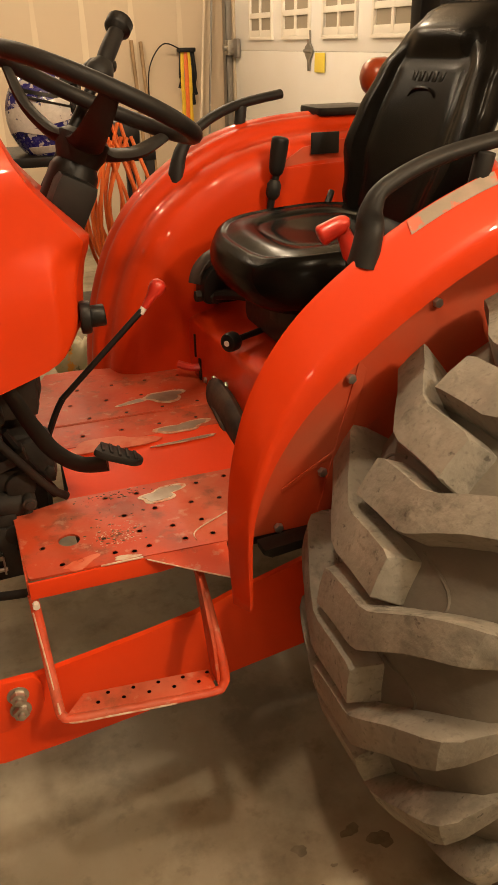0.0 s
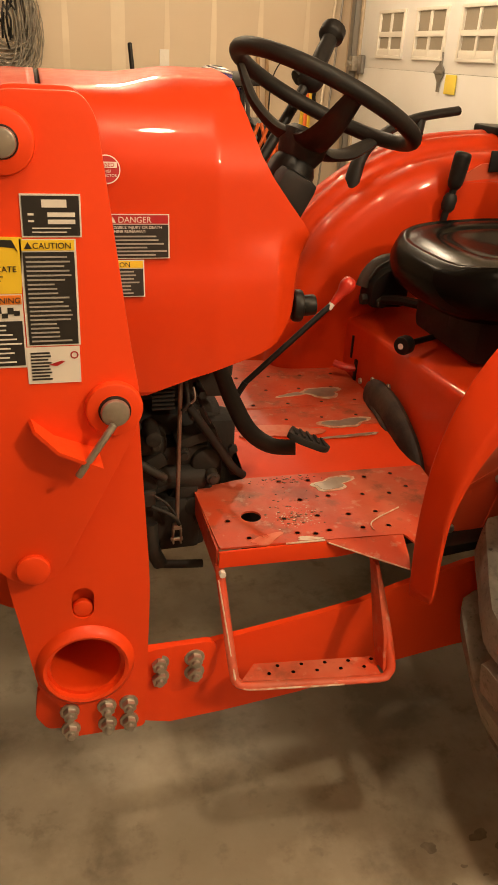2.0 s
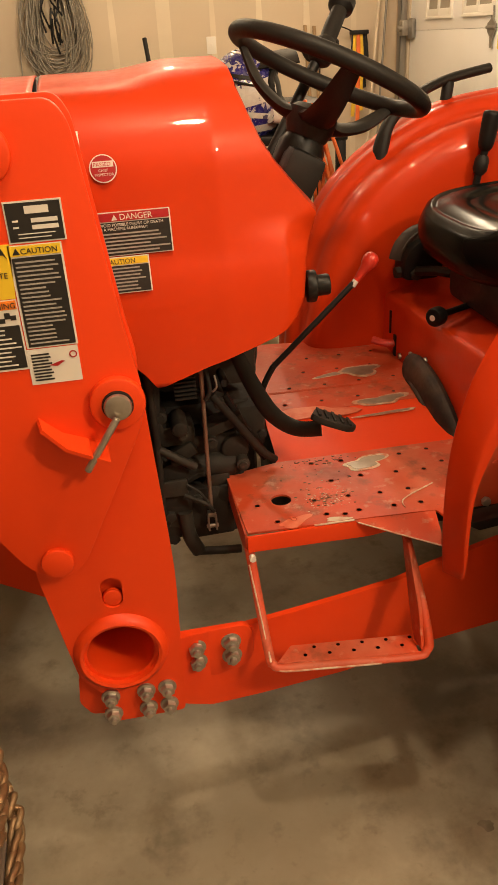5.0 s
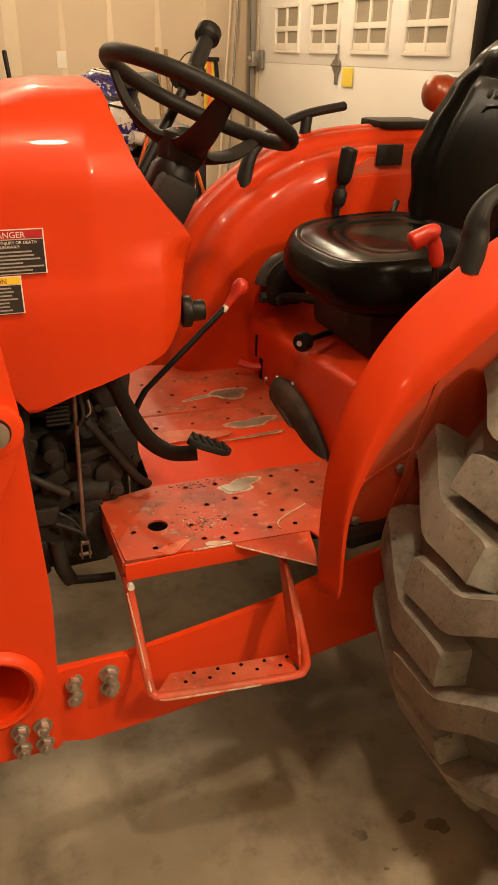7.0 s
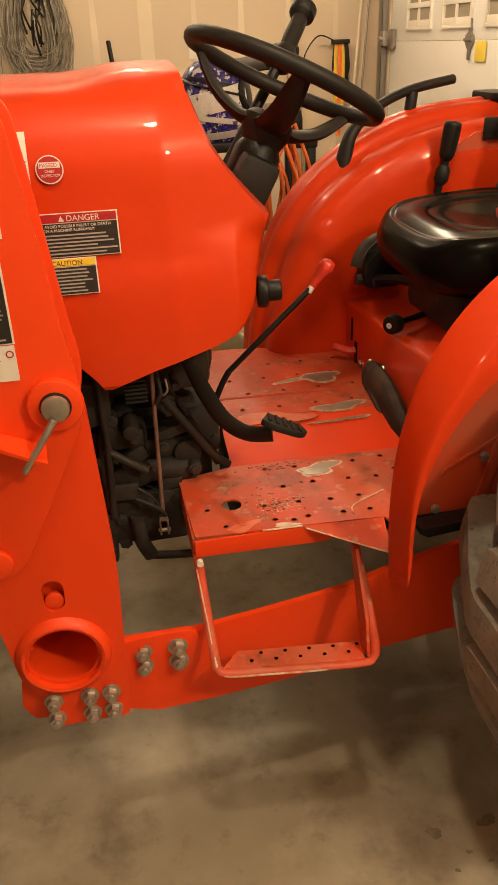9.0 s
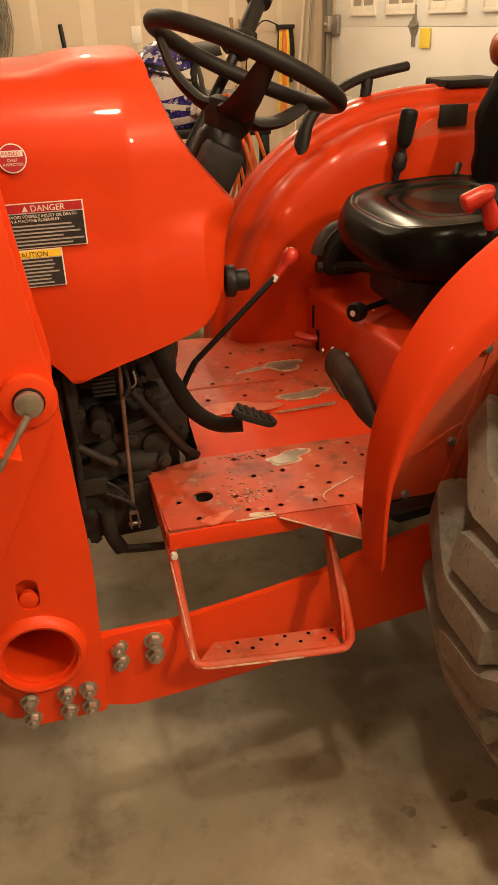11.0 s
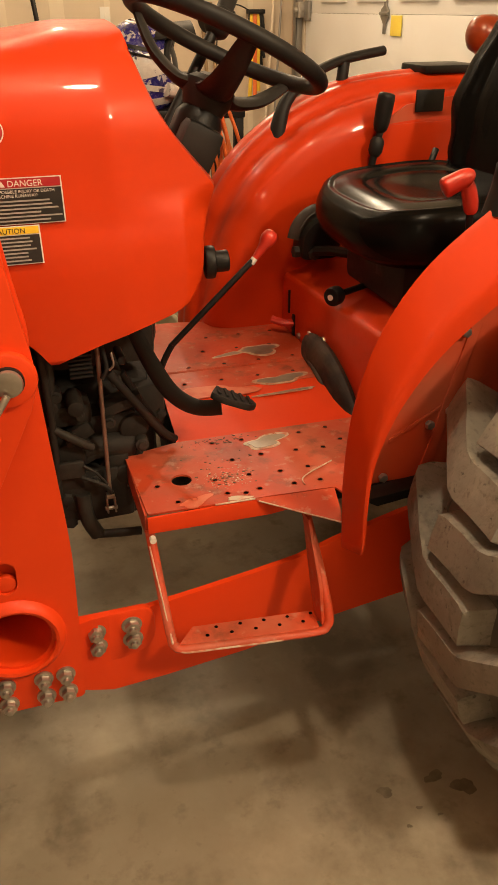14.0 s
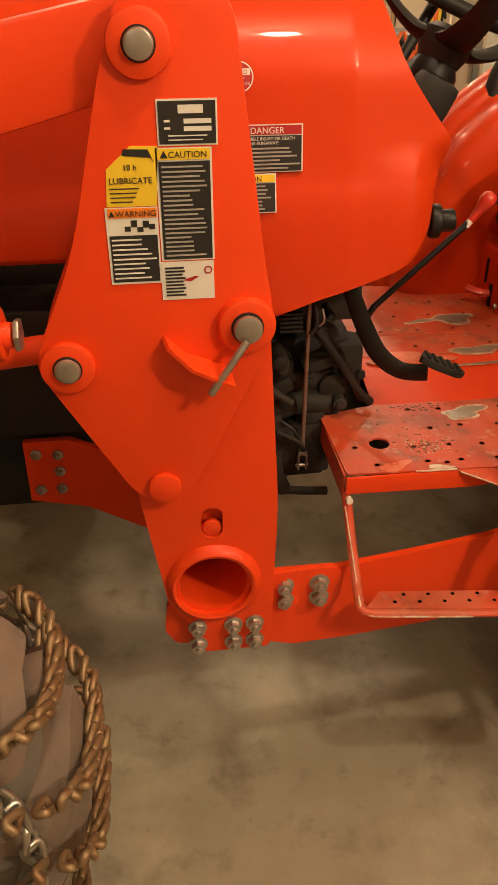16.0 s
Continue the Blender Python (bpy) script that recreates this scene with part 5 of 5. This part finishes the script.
for y0, y1 in ((0.352, 0.828), (1.672, 2.148)):
    wh = tagged(new("rear_wheel"), "large dusty tractor wheel with chevron lugs")
    wh.parent = tractor
    carcass, lugs, marks = tyre(CX, CZ, R, y0, y1, 18, 0.062, radians(18.3))
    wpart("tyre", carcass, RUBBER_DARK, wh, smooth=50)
    for bm in lugs:
        wpart("lug", bm, RUBBER, wh, smooth=30)
    for bm in marks:
        wpart("mould_ridge", bm, RUBBER_DARK, wh)
    yc = (y0 + y1) / 2
    wpart("rim", lathe([(0.29, yc - 0.13), (0.27, yc - 0.12), (0.25, yc - 0.05), (0.10, yc - 0.03), (0.001, yc - 0.03), (0.001, yc + 0.03), (0.10, yc + 0.03), (0.25, yc + 0.05), (0.27, yc + 0.12), (0.29, yc + 0.13)], (CX, 0, CZ), "y", 40, closed=False), PAPER, wh)
    wpart("axle", rod((CX, yc, CZ), (CX, YC, CZ), 0.07, 20), CAST, wh)

# front wheel with snow chain
RUBBER_FRONT = material("worn_front_tyre", (0.20, 0.145, 0.11), 0.85, second=(0.12, 0.098, 0.078), scale=12, amount=0.7, bump=0.4, fine=80)
FX, FZ, FR = -0.455, 0.40, 0.40
for y0, y1 in ((0.40, 0.66), (1.84, 2.10)):
    wh = tagged(new("front_wheel"), "dusty lugged front tractor wheel")
    wh.parent = tractor
    carcass, lugs, marks = tyre(FX, FZ, FR, y0, y1, 15, 0.07, 0.0)
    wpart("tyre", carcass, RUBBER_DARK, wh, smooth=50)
    for bm in lugs:
        wpart("lug", bm, RUBBER_FRONT, wh, smooth=30)
    for bm in marks:
        wpart("mould_ridge", bm, RUBBER_DARK, wh)
    yc = (y0 + y1) / 2
    wpart("rim", lathe([(0.2, yc - 0.1), (0.18, yc - 0.04), (0.001, yc - 0.03), (0.001, yc + 0.03), (0.18, yc + 0.04), (0.2, yc + 0.1)], (FX, 0, FZ), "y", 32, closed=False), PAPER, wh)

chain = thing("snow_chain", (FX, 0.53, 0.0), "rusty twisted-link snow chain round the front tyre", "chain")


def link(p, d, nrm, size, wire):
    d = d.normalized()
    s = nrm.cross(d).normalized()
    pts = []
    for k in range(20):
        a = 2 * math.pi * k / 20
        u, v = math.cos(a), math.sin(a)
        pts.append(p + d * (size * (0.62 * math.copysign(1, u) * min(abs(u) * 1.6, 1) + 0.25 * u)) + s * size * 0.46 * v + nrm * 0.22 * size * math.sin(2 * a))
    return tube(pts, wire, 7, closed=True, up=nrm)


for yy, rr in ((0.392, 0.335), (0.668, 0.335)):
    n = 52
    for k in range(n):
        a = 2 * math.pi * k / n
        if math.cos(a) < -0.2:
            continue
        p = Vector((FX + rr * math.cos(a), yy, FZ + rr * math.sin(a)))
        d = Vector((-math.sin(a), 0, math.cos(a)))
        nr = Vector((math.cos(a), 0, math.sin(a)))
        wpart("side_link", link(p, d, nr if k % 2 else Vector((0, 1, 0)), 0.0265, 0.0052), STEEL, chain, "bare steel side link", 85)
for j in range(8):
    a = -0.785 + 0.314 * j
    for i in range(19):
        v = i / 18
        yy = 0.372 + 0.292 * v
        rr = FR + 0.014 - 0.07 * abs(2 * v - 1) ** 5
        aa = a + 0.16 * (2 * v - 1) ** 2 - 0.02
        p = Vector((FX + rr * math.cos(aa), yy, FZ + rr * math.sin(aa)))
        nr = Vector((math.cos(aa), 0, math.sin(aa)))
        tg = Vector((-math.sin(aa), 0, math.cos(aa)))
        tw = 1.05 * i
        q = nr * math.cos(tw) + tg * math.sin(tw)
        slope = 0.64 * (2 * v - 1) * rr / 0.292
        if p.z > 0.012:
            wpart("cross_link", link(p, Vector((0, 1, 0)) + tg * slope, q, 0.0185, 0.0060), CHAIN, chain, smooth=85)

# crumpled bag standing on the floor beyond the tractor
sack = thing("feed_bag", (0.80, 3.1, 0.0), "crumpled yellow and white plastic bag on the floor", "bag")
rows = []
for i in range(15):
    v = i / 14
    r = 0.11 * math.sin(math.pi * (0.12 + 0.83 * v)) ** 0.6
    rows.append([(0.80 + r * math.cos(a) * (1 + 0.18 * math.sin(3 * a + 5 * v) + 0.08 * math.sin(9 * a + 14 * v)), 3.1 + 0.7 * r * math.sin(a) * (1 + 0.15 * math.sin(4 * a - 6 * v)), 0.24 * v + 0.012 * math.sin(5 * a) * v) for a in (2 * math.pi * j / 36 for j in range(36))])
bm = grid(rows, close_u=True)
bm.verts.ensure_lookup_table()
bm.faces.new(bm.verts[:36])
bm.faces.new(bm.verts[-36:])
wpart("bag", bm, grime(material("printed_plastic", (0.42, 0.40, 0.22), 0.35, second=(0.6, 0.55, 0.42), scale=9, amount=0.8, bump=0.05, fine=30), ((12, 0.54, 0.58, (0.75, 0.32, 0.02), 0.9), (15, 0.58, 0.62, (0.04, 0.07, 0.02), 0.9))), sack, smooth=60)

# ---- the front loader ----
loader = thing("front_loader", (0.15, 0.78, 0), "orange front loader frame bolted to the tractor", "loader")
YP = 0.722
lower = [(0.036, 0.70), (0.070, 0.466), (0.105, 0.425), (0.110, 0.36), (0.236, 0.36), (0.247, 0.66), (0.240, 0.80), (0.232, 0.96), (0.15, 1.02), (0.05, 0.90)]


HX, HZ = 0.143, 0.515
SLOT = [(0.144 + 0.017 * math.cos(math.pi * k / 8), 0.648 + 0.017 * math.sin(math.pi * k / 8)) for k in range(9)] + [(0.144 - 0.016 * math.cos(math.pi * k / 8), 0.622 - 0.016 * math.sin(math.pi * k / 8)) for k in range(9)]
lo = round_corners(lower, [0.03, 0.02, 0.01, 0.006, 0.012, 0.05, 0.1, 0.02, 0.02, 0.02], 4)
post = wpart("post", plate_with_hole(lo, [circle(HX, HZ, 0.062), SLOT], 0.746, 0.758), ORANGE_SATIN, loader, smooth=30)
wpart("inner_post", plate_with_hole(lo, [circle(HX, HZ, 0.062)], 0.766, 0.778), ORANGE_SATIN, loader, smooth=30)
wpart("post_web", prism([(0.234, 0.45), (0.240, 0.66), (0.232, 0.82), (0.226, 0.82), (0.234, 0.66), (0.228, 0.45)], 0.758, 0.826, "y"), ORANGE_SATIN, loader)
upper = [(0.062, 1.338), (0.088, 1.350), (0.172, 1.350), (0.188, 1.325), (0.206, 1.18), (0.222, 1.05), (0.233, 0.985), (0.228, 0.935), (0.115, 0.712), (0.077, 0.690), (0.034, 0.718), (-0.058, 0.885), (-0.078, 0.925), (-0.060, 0.972), (-0.012, 1.075), (0.018, 1.195), (0.042, 1.285)]
up_pts = round_corners(upper, [0.015, 0.02, 0.02, 0.03, 0.06, 0.06, 0.03, 0.03, 0.04, 0.04, 0.03, 0.04, 0.04, 0.03, 0.05, 0.06, 0.03], 4)
wpart("tower_plate", prism(up_pts, YP, YP + 0.014, "y", 0.003), ORANGE_SATIN, loader, smooth=35)
wpart("tower_plate", prism(up_pts, 0.846, 0.858, "y", 0.003), ORANGE_SATIN, loader, smooth=35)
# torque tube and its collar
wpart("torque_tube", lathe([(0.0615, 0.744), (0.0615, 1.2), (0.055, 1.2), (0.055, 0.744)], (HX, 0, HZ), "y", 40), ORANGE_SATIN, loader, smooth=40)
wpart("tube_end", rod((HX, 0.93, HZ), (HX, 0.94, HZ), 0.056, 32), ORANGE_SATIN, loader)
wpart("tube_collar", lathe([(0.061, 0.733), (0.066, 0.731), (0.073, 0.735), (0.078, 0.7465), (0.061, 0.7465)], (HX, 0, HZ), "y", 40), ORANGE_SATIN, loader)
wpart("slot_plug", rod((0.144, 0.749, 0.622), (0.144, 0.760, 0.622), 0.0155, 18, 0.003), ORANGE_SATIN, loader)
wpart("boss", rod((0.077, 0.712, 0.728), (0.077, 0.724, 0.728), 0.024, 24, 0.004), ORANGE_SATIN, loader)


def pin(x, z, r, rb, proud=0.018):
    wpart("pin_boss", rod((x, YP - proud * 0.55, z), (x, YP + 0.004, z), rb, 30, 0.006), ORANGE_SATIN, loader)
    wpart("pin_seal", rod((x, YP - proud * 0.75, z), (x, YP, z), r * 1.12, 24, 0.003), BLACK, loader)
    wpart("pin", rod((x, YP - proud, z), (x, YP, z), r, 24, 0.004), STEEL, loader, "bare steel pivot pin")


pin(0.084, 1.297, 0.0165, 0.036)
pin(-0.036, 0.925, 0.017, 0.036)
pin(0.197, 0.972, 0.019, 0.038, 0.026)
wpart("locking_pin", rod((0.194, 0.688, 0.962), (0.145, 0.683, 0.892), 0.0050, 12, 0.0015), STEEL, loader, "bare steel locking pin")
wpart("pin_bracket", solid(grid([[(0.090, 0.722, 0.962), (0.118, 0.722, 0.936), (0.175, 0.722, 0.912)], [(0.096, 0.694, 0.956), (0.124, 0.684, 0.929), (0.178, 0.678, 0.904)]]), 0.005), ORANGE_SATIN, loader)

# boom arm and lift cylinder
boom = [(0.10, 1.345), (0.04, 1.338), (-0.30, 1.27), (-0.75, 1.02), (-0.75, 0.90), (-0.30, 1.145), (0.03, 1.232), (0.10, 1.24)]
wpart("boom_arm", prism(boom, 0.752, 0.832, "y", 0.006), ORANGE_SATIN, loader)
wpart("lift_cylinder", rod((-0.30, 0.79, 0.90), (-0.80, 0.79, 0.88), 0.035, 20, 0.004), ORANGE_SATIN, loader)
wpart("cylinder_rod", rod((-0.04, 0.79, 0.925), (-0.30, 0.79, 0.90), 0.020, 16), ORANGE_SATIN, loader)
wpart("cylinder_gland", rod((-0.10, 0.735, 0.968), (-0.50, 0.735, 0.955), 0.017, 16, 0.003), ORANGE_SATIN, loader)
wpart("cylinder_head", rod((-0.112, 0.735, 0.972), (-0.5, 0.735, 0.955), 0.036, 18, 0.004), ORANGE_SATIN, loader)
wpart("fitting", rod((-0.090, 0.735, 0.968), (-0.098, 0.735, 0.968), 0.022, 6, 0.002), STEEL, loader)


def flange_bolt(x, y, z, r=0.0135):
    wpart("washer", rod((x, y + 0.004, z), (x, y - 0.002, z), r * 1.18, 18, 0.001), STEEL, loader)
    wpart("bolt", rod((x, y - 0.002, z), (x, y - 0.014, z), r * 0.9, 6, 0.002), STEEL, loader)
    wpart("stud", rod((x, y - 0.012, z), (x, y - 0.021, z), r * 0.45, 10, 0.001), STEEL, loader)


for x in (0.113, 0.173, 0.209):
    for z in (0.420, 0.381):
        flange_bolt(x, 0.744, z)
# lower mount plate and side rail back to the rear axle
wpart("mount_plate", prism(round_corners([(0.058, 0.40), (0.075, 0.37), (0.11, 0.365), (0.23, 0.365), (0.23, 0.46), (0.065, 0.46)], 0.008), 0.762, 0.776, "y", 0.002), ORANGE_SATIN, loader)
bm = prism(round_corners([(0.222, 0.385), (0.30, 0.37), (0.355, 0.385), (0.372, 0.41), (0.372, 0.462), (0.36, 0.478), (0.222, 0.478)], 0.015), 0.80, 0.814, "y", 0.003)
wpart("rail_plate", bm, ORANGE_SATIN, loader)
for x in (0.268, 0.331):
    for z in (0.446, 0.414):
        flange_bolt(x, 0.800, z, 0.0155)
rail_top = [(0.20, 0.795, 0.480), (0.264, 0.809, 0.478), (0.356, 0.819, 0.470), (0.456, 0.83, 0.474), (0.56, 0.842, 0.479), (0.654, 0.852, 0.487), (0.729, 0.86, 0.505), (0.88, 0.877, 0.530), (1.05, 0.89, 0.545), (1.3, 0.90, 0.55)]
rail_bot = [(0.20, 0.795, 0.345), (0.245, 0.807, 0.318), (0.286, 0.812, 0.302), (0.385, 0.823, 0.297), (0.547, 0.84, 0.297), (0.64, 0.85, 0.304), (0.725, 0.86, 0.315), (0.886, 0.878, 0.320), (1.05, 0.89, 0.322), (1.3, 0.90, 0.322)]
bm = solid(grid([rail_top, rail_bot]), 0.012)
wpart("side_rail", bm, ORANGE_SATIN, loader)
# front brace plate
brace = grid([[(-0.158, 0.95, 0.688), (-0.08, 0.95, 0.688), (0.03, 0.90, 0.668), (0.08, 0.86, 0.645)], [(-0.160, 0.95, 0.57), (-0.06, 0.95, 0.548), (0.03, 0.90, 0.535), (0.08, 0.86, 0.54)]])
wpart("front_brace", solid(brace, 0.012), ORANGE_SATIN, loader)
for x, z in ((-0.139, 0.664), (-0.103, 0.661), (-0.103, 0.628), (-0.140, 0.592), (-0.104, 0.592)):
    flange_bolt(x, 0.947, z, 0.0115)


# ---- stickers ----
def sticker(x0, x1, z0, z1, y, mat, parent, name="decal", lean=0.0, thick=0.0012, label=""):
    return wpart(name, box(((x0 + x1) / 2, y - thick / 2, (z0 + z1) / 2), (abs(x1 - x0), thick, abs(z1 - z0)), 0, Matrix.Rotation(radians(lean), 4, "X")), mat, parent, label, 0)


def bars(x0, x1, z0, z1, y, rows, mat, parent, seed, fill=0.5, ragged=0.35):
    random.seed(seed)
    bm = bmesh.new()
    h = (z1 - z0) / rows
    for k in range(rows):
        w = (x1 - x0) * (1 - random.uniform(0, ragged))
        box((x0 + w / 2, y, z1 - (k + 0.5) * h), (w, 0.0006, h * fill), 0, None, bm)
    return wpart("print", bm, mat, parent, smooth=0)


def text(word, x, z, y, size, mat, parent, align="LEFT"):
    cu = bpy.data.curves.new("lettering", "FONT")
    cu.body, cu.size, cu.extrude, cu.align_x = word, size, 0.0003, align
    ob = new("lettering_curve", cu)
    dg = bpy.context.evaluated_depsgraph_get()
    me = bpy.data.meshes.new_from_object(ob.evaluated_get(dg))
    bpy.data.objects.remove(ob)
    me.materials.clear()
    me.materials.append(mat)
    o = new("lettering", me)
    base = Vector((0, 0, 0))
    q = parent
    while q:
        base += q.location
        q = q.parent
    o.parent = parent
    o.rotation_euler = (radians(90), 0, 0)
    o.location = Vector((x, y, z)) - base
    return o


y = YP - 0.0002
sticker(0.098, 0.166, 1.193, 1.242, y, PAPER, loader)
sticker(0.1, 0.164, 1.195, 1.240, y - 0.0009, INK, loader)
bars(0.122, 0.15, 1.226, 1.237, y - 0.0024, 1, PAPER, loader, 1, 0.8, 0)
bars(0.106, 0.116, 1.208, 1.223, y - 0.0024, 2, PAPER, loader, 2, 0.3)
sticker(0.128, 0.159, 1.2165, 1.2215, y - 0.0018, PAPER, loader)
sticker(0.128, 0.159, 1.2085, 1.2135, y - 0.0018, PAPER, loader)
bars(0.110, 0.158, 1.197, 1.206, y - 0.0024, 2, PAPER, loader, 3, 0.25)
sticker(0.094, 0.1585, 1.060, 1.191, y, PAPER, loader)
sticker(0.096, 0.1565, 1.178, 1.190, y - 0.0009, YELLOW, loader)
sticker(0.097, 0.1560, 1.062, 1.176, y - 0.0009, INK, loader)
text("CAUTION", 0.1085, 1.1803, y - 0.0024, 0.0098, INK, loader)
wpart("sign", prism([(0.099, 1.180), (0.108, 1.180), (0.1035, 1.188)], y - 0.0026, y - 0.002, "y"), INK, loader, smooth=0)
bars(0.100, 0.153, 1.064, 1.173, y - 0.0024, 20, PRINT, loader, 4, 0.36, 0.45)
wpart("decal", prism([(0.034, 1.127), (0.0925, 1.127), (0.0975, 1.193), (0.066, 1.194), (0.037, 1.169)], y - 0.0012, y, "y"), YELLOW, loader, smooth=0)
text("LUBRICATE", 0.039, 1.153, y - 0.0018, 0.0098, INK, loader)
text("10 h", 0.056, 1.168, y - 0.0018, 0.009, INK, loader)
wpart("sign", prism([(0.056, 1.184), (0.088, 1.181), (0.092, 1.176), (0.086, 1.19), (0.058, 1.191)], y - 0.002, y - 0.0014, "y"), INK, loader, smooth=0)
bars(0.039, 0.088, 1.130, 1.150, y - 0.0018, 4, INK, loader, 5, 0.22, 0.5)
sticker(0.031, 0.0925, 1.033, 1.126, y, PAPER, loader)
sticker(0.034, 0.0915, 1.114, 1.125, y - 0.0009, WARN, loader)
text("WARNING", 0.043, 1.1155, y - 0.0024, 0.0098, INK, loader)
wpart("sign", prism([(0.035, 1.1158), (0.042, 1.1158), (0.0385, 1.1225)], y - 0.0026, y - 0.002, "y"), INK, loader, smooth=0)
bm = bmesh.new()
for k, (a, b) in enumerate(((0.056, 1.101), (0.064, 1.107), (0.071, 1.100), (0.078, 1.106), (0.085, 1.103))):
    box((a, y - 0.0018, b), (0.007, 0.0006, 0.006 + 0.002 * (k % 2)), 0, None, bm)
wpart("sign", bm, INK, loader, smooth=0)
sticker(0.034, 0.0905, 1.036, 1.093, y - 0.0009, INK, loader)
bars(0.036, 0.088, 1.038, 1.091, y - 0.0024, 9, PAPER, loader, 6, 0.3, 0.4)
sticker(0.092, 0.157, 1.010, 1.0585, y, PAPER, loader)
bars(0.097, 0.122, 1.014, 1.053, y - 0.0018, 9, INK, loader, 7, 0.5, 0.25)
wpart("sign", prism([(0.118, 1.035), (0.134, 1.040), (0.138, 1.039), (0.128, 1.033)], y - 0.002, y - 0.0014, "y"), REDINK, loader, smooth=0)
wpart("sign", lathe([(0.0035, -0.0003), (0.005, -0.0003), (0.005, 0.0003), (0.0035, 0.0003)], (0.150, y - 0.0016, 1.047), "y", 16), REDINK, loader, smooth=0)


def on_cowl(zs):
    """The cowl side's distance at a height."""
    return linear(zs, FLANK)


def leaning(parts_fn, zmid, height):
    """Builds flat stickers upright at the origin plane and leans them on the cowl side."""
    holder = tagged(new("decal"), "")
    holder.parent = tractor
    ya, yb = on_cowl(zmid - height / 2), on_cowl(zmid + height / 2)
    parts_fn(holder)
    holder.rotation_euler = (-math.atan2(yb - ya, height), 0, 0)
    holder.location = Vector((0, (ya + yb) / 2 - 0.0045, zmid)) - tractor.location
    return holder


def local(x0, x1, z0, z1, d, mat, parent, name="field"):
    o = part(name, box(((x0 + x1) / 2, -d, (z0 + z1) / 2), (x1 - x0, 0.0008, z1 - z0)), mat, parent, smooth=0)
    return o


def local_bars(x0, x1, z0, z1, d, rows, mat, parent, seed, fill=0.4, ragged=0.25):
    random.seed(seed)
    bm = bmesh.new()
    h = (z1 - z0) / rows
    for k in range(rows):
        w = (x1 - x0) * (1 - random.uniform(0, ragged))
        box((x0 + w / 2, -d, z1 - (k + 0.5) * h), (w, 0.0006, h * fill), 0, None, bm)
    return part("print", bm, mat, parent, smooth=0)


def local_text(word, x, z, d, size, mat, parent):
    o = text(word, 0, 0, 0, size, mat, None)
    o.parent = parent
    o.location = (x, -d, z)
    return o


def danger(h):
    local(0.185, 0.312, -0.033, 0.033, 0.0, PAPER, h)
    local(0.187, 0.310, 0.019, 0.0315, 0.001, REDINK, h)
    local(0.187, 0.310, -0.0315, 0.0175, 0.001, INK, h)
    local_text("DANGER", 0.234, 0.0205, 0.0016, 0.0125, PAPER, h)
    part("sign", prism([(0.222, 0.0205), (0.231, 0.0205), (0.2265, 0.029)], -0.0022, -0.0014, "y"), PAPER, h, smooth=0)
    local_text("TO AVOID POSSIBLE INJURY OR DEATH", 0.190, 0.0115, 0.0016, 0.0062, PAPER, h)
    local_text("FROM A MACHINE RUNAWAY:", 0.190, 0.0055, 0.0016, 0.0062, PAPER, h)
    local_bars(0.190, 0.308, -0.030, 0.003, 0.0018, 6, PRINT, h, 9, 0.42, 0.3)


def caution(h):
    local(0.190, 0.272, -0.028, 0.028, 0.0, PAPER, h)
    local(0.192, 0.270, 0.016, 0.0265, 0.001, YELLOW, h)
    local(0.192, 0.270, -0.0265, 0.0145, 0.001, INK, h)
    local_text("CAUTION", 0.203, 0.0172, 0.0016, 0.0105, INK, h)
    local_bars(0.196, 0.268, -0.025, 0.013, 0.0018, 7, PRINT, h, 10, 0.42, 0.3)


def passed(h):
    part("disc", rod((0.220, 0.0, 0), (0.220, -0.0008, 0), 0.0205, 32), PAPER, h, smooth=0)
    part("disc", rod((0.220, -0.0008, 0), (0.220, -0.0014, 0), 0.0188, 32), REDINK, h, smooth=0)
    local(0.2045, 0.2355, 0.002, 0.0105, 0.0018, PAPER, h)
    local_text("PASSED", 0.2058, 0.0034, 0.0024, 0.0078, REDINK, h)
    local_text("CHIEF", 0.2125, -0.0045, 0.0018, 0.0055, PAPER, h)
    local_text("INSPECTOR", 0.2062, -0.0105, 0.0018, 0.0055, PAPER, h)


def on_side(name, x0, x1, z0, z1, lift, mat, parent):
    """A thin strip bent to the curve of the cowl side."""
    rows = []
    for k in range(7):
        z = z0 + (z1 - z0) * k / 6
        rows.append([(x, flank(x, z) - lift, z) for x in (x0, (x0 + x1) / 2, x1)])
    return wpart(name, solid(grid(rows), 0.0004), mat, parent, smooth=60)


leaning(danger, 1.139, 0.066)
leaning(caution, 1.077, 0.056)
leaning(passed, 1.234, 0.041)
label = tagged(new("decal"), "white bar code sticker on the cowl side")
label.parent = tractor
on_side("field", 0.145, 0.190, 1.196, 1.286, 0.0012, PAPER, label)
random.seed(12)
for k in range(20):
    z = 1.200 + 0.0024 * k
    on_side("print", 0.155, 0.187, z, z + random.uniform(0.0008, 0.0018), 0.0018, INK, label)
for k in range(3):
    on_side("print", 0.150, 0.150 + random.uniform(0.018, 0.03), 1.262 + 0.007 * k, 1.2645 + 0.007 * k, 0.0018, PRINT, label)
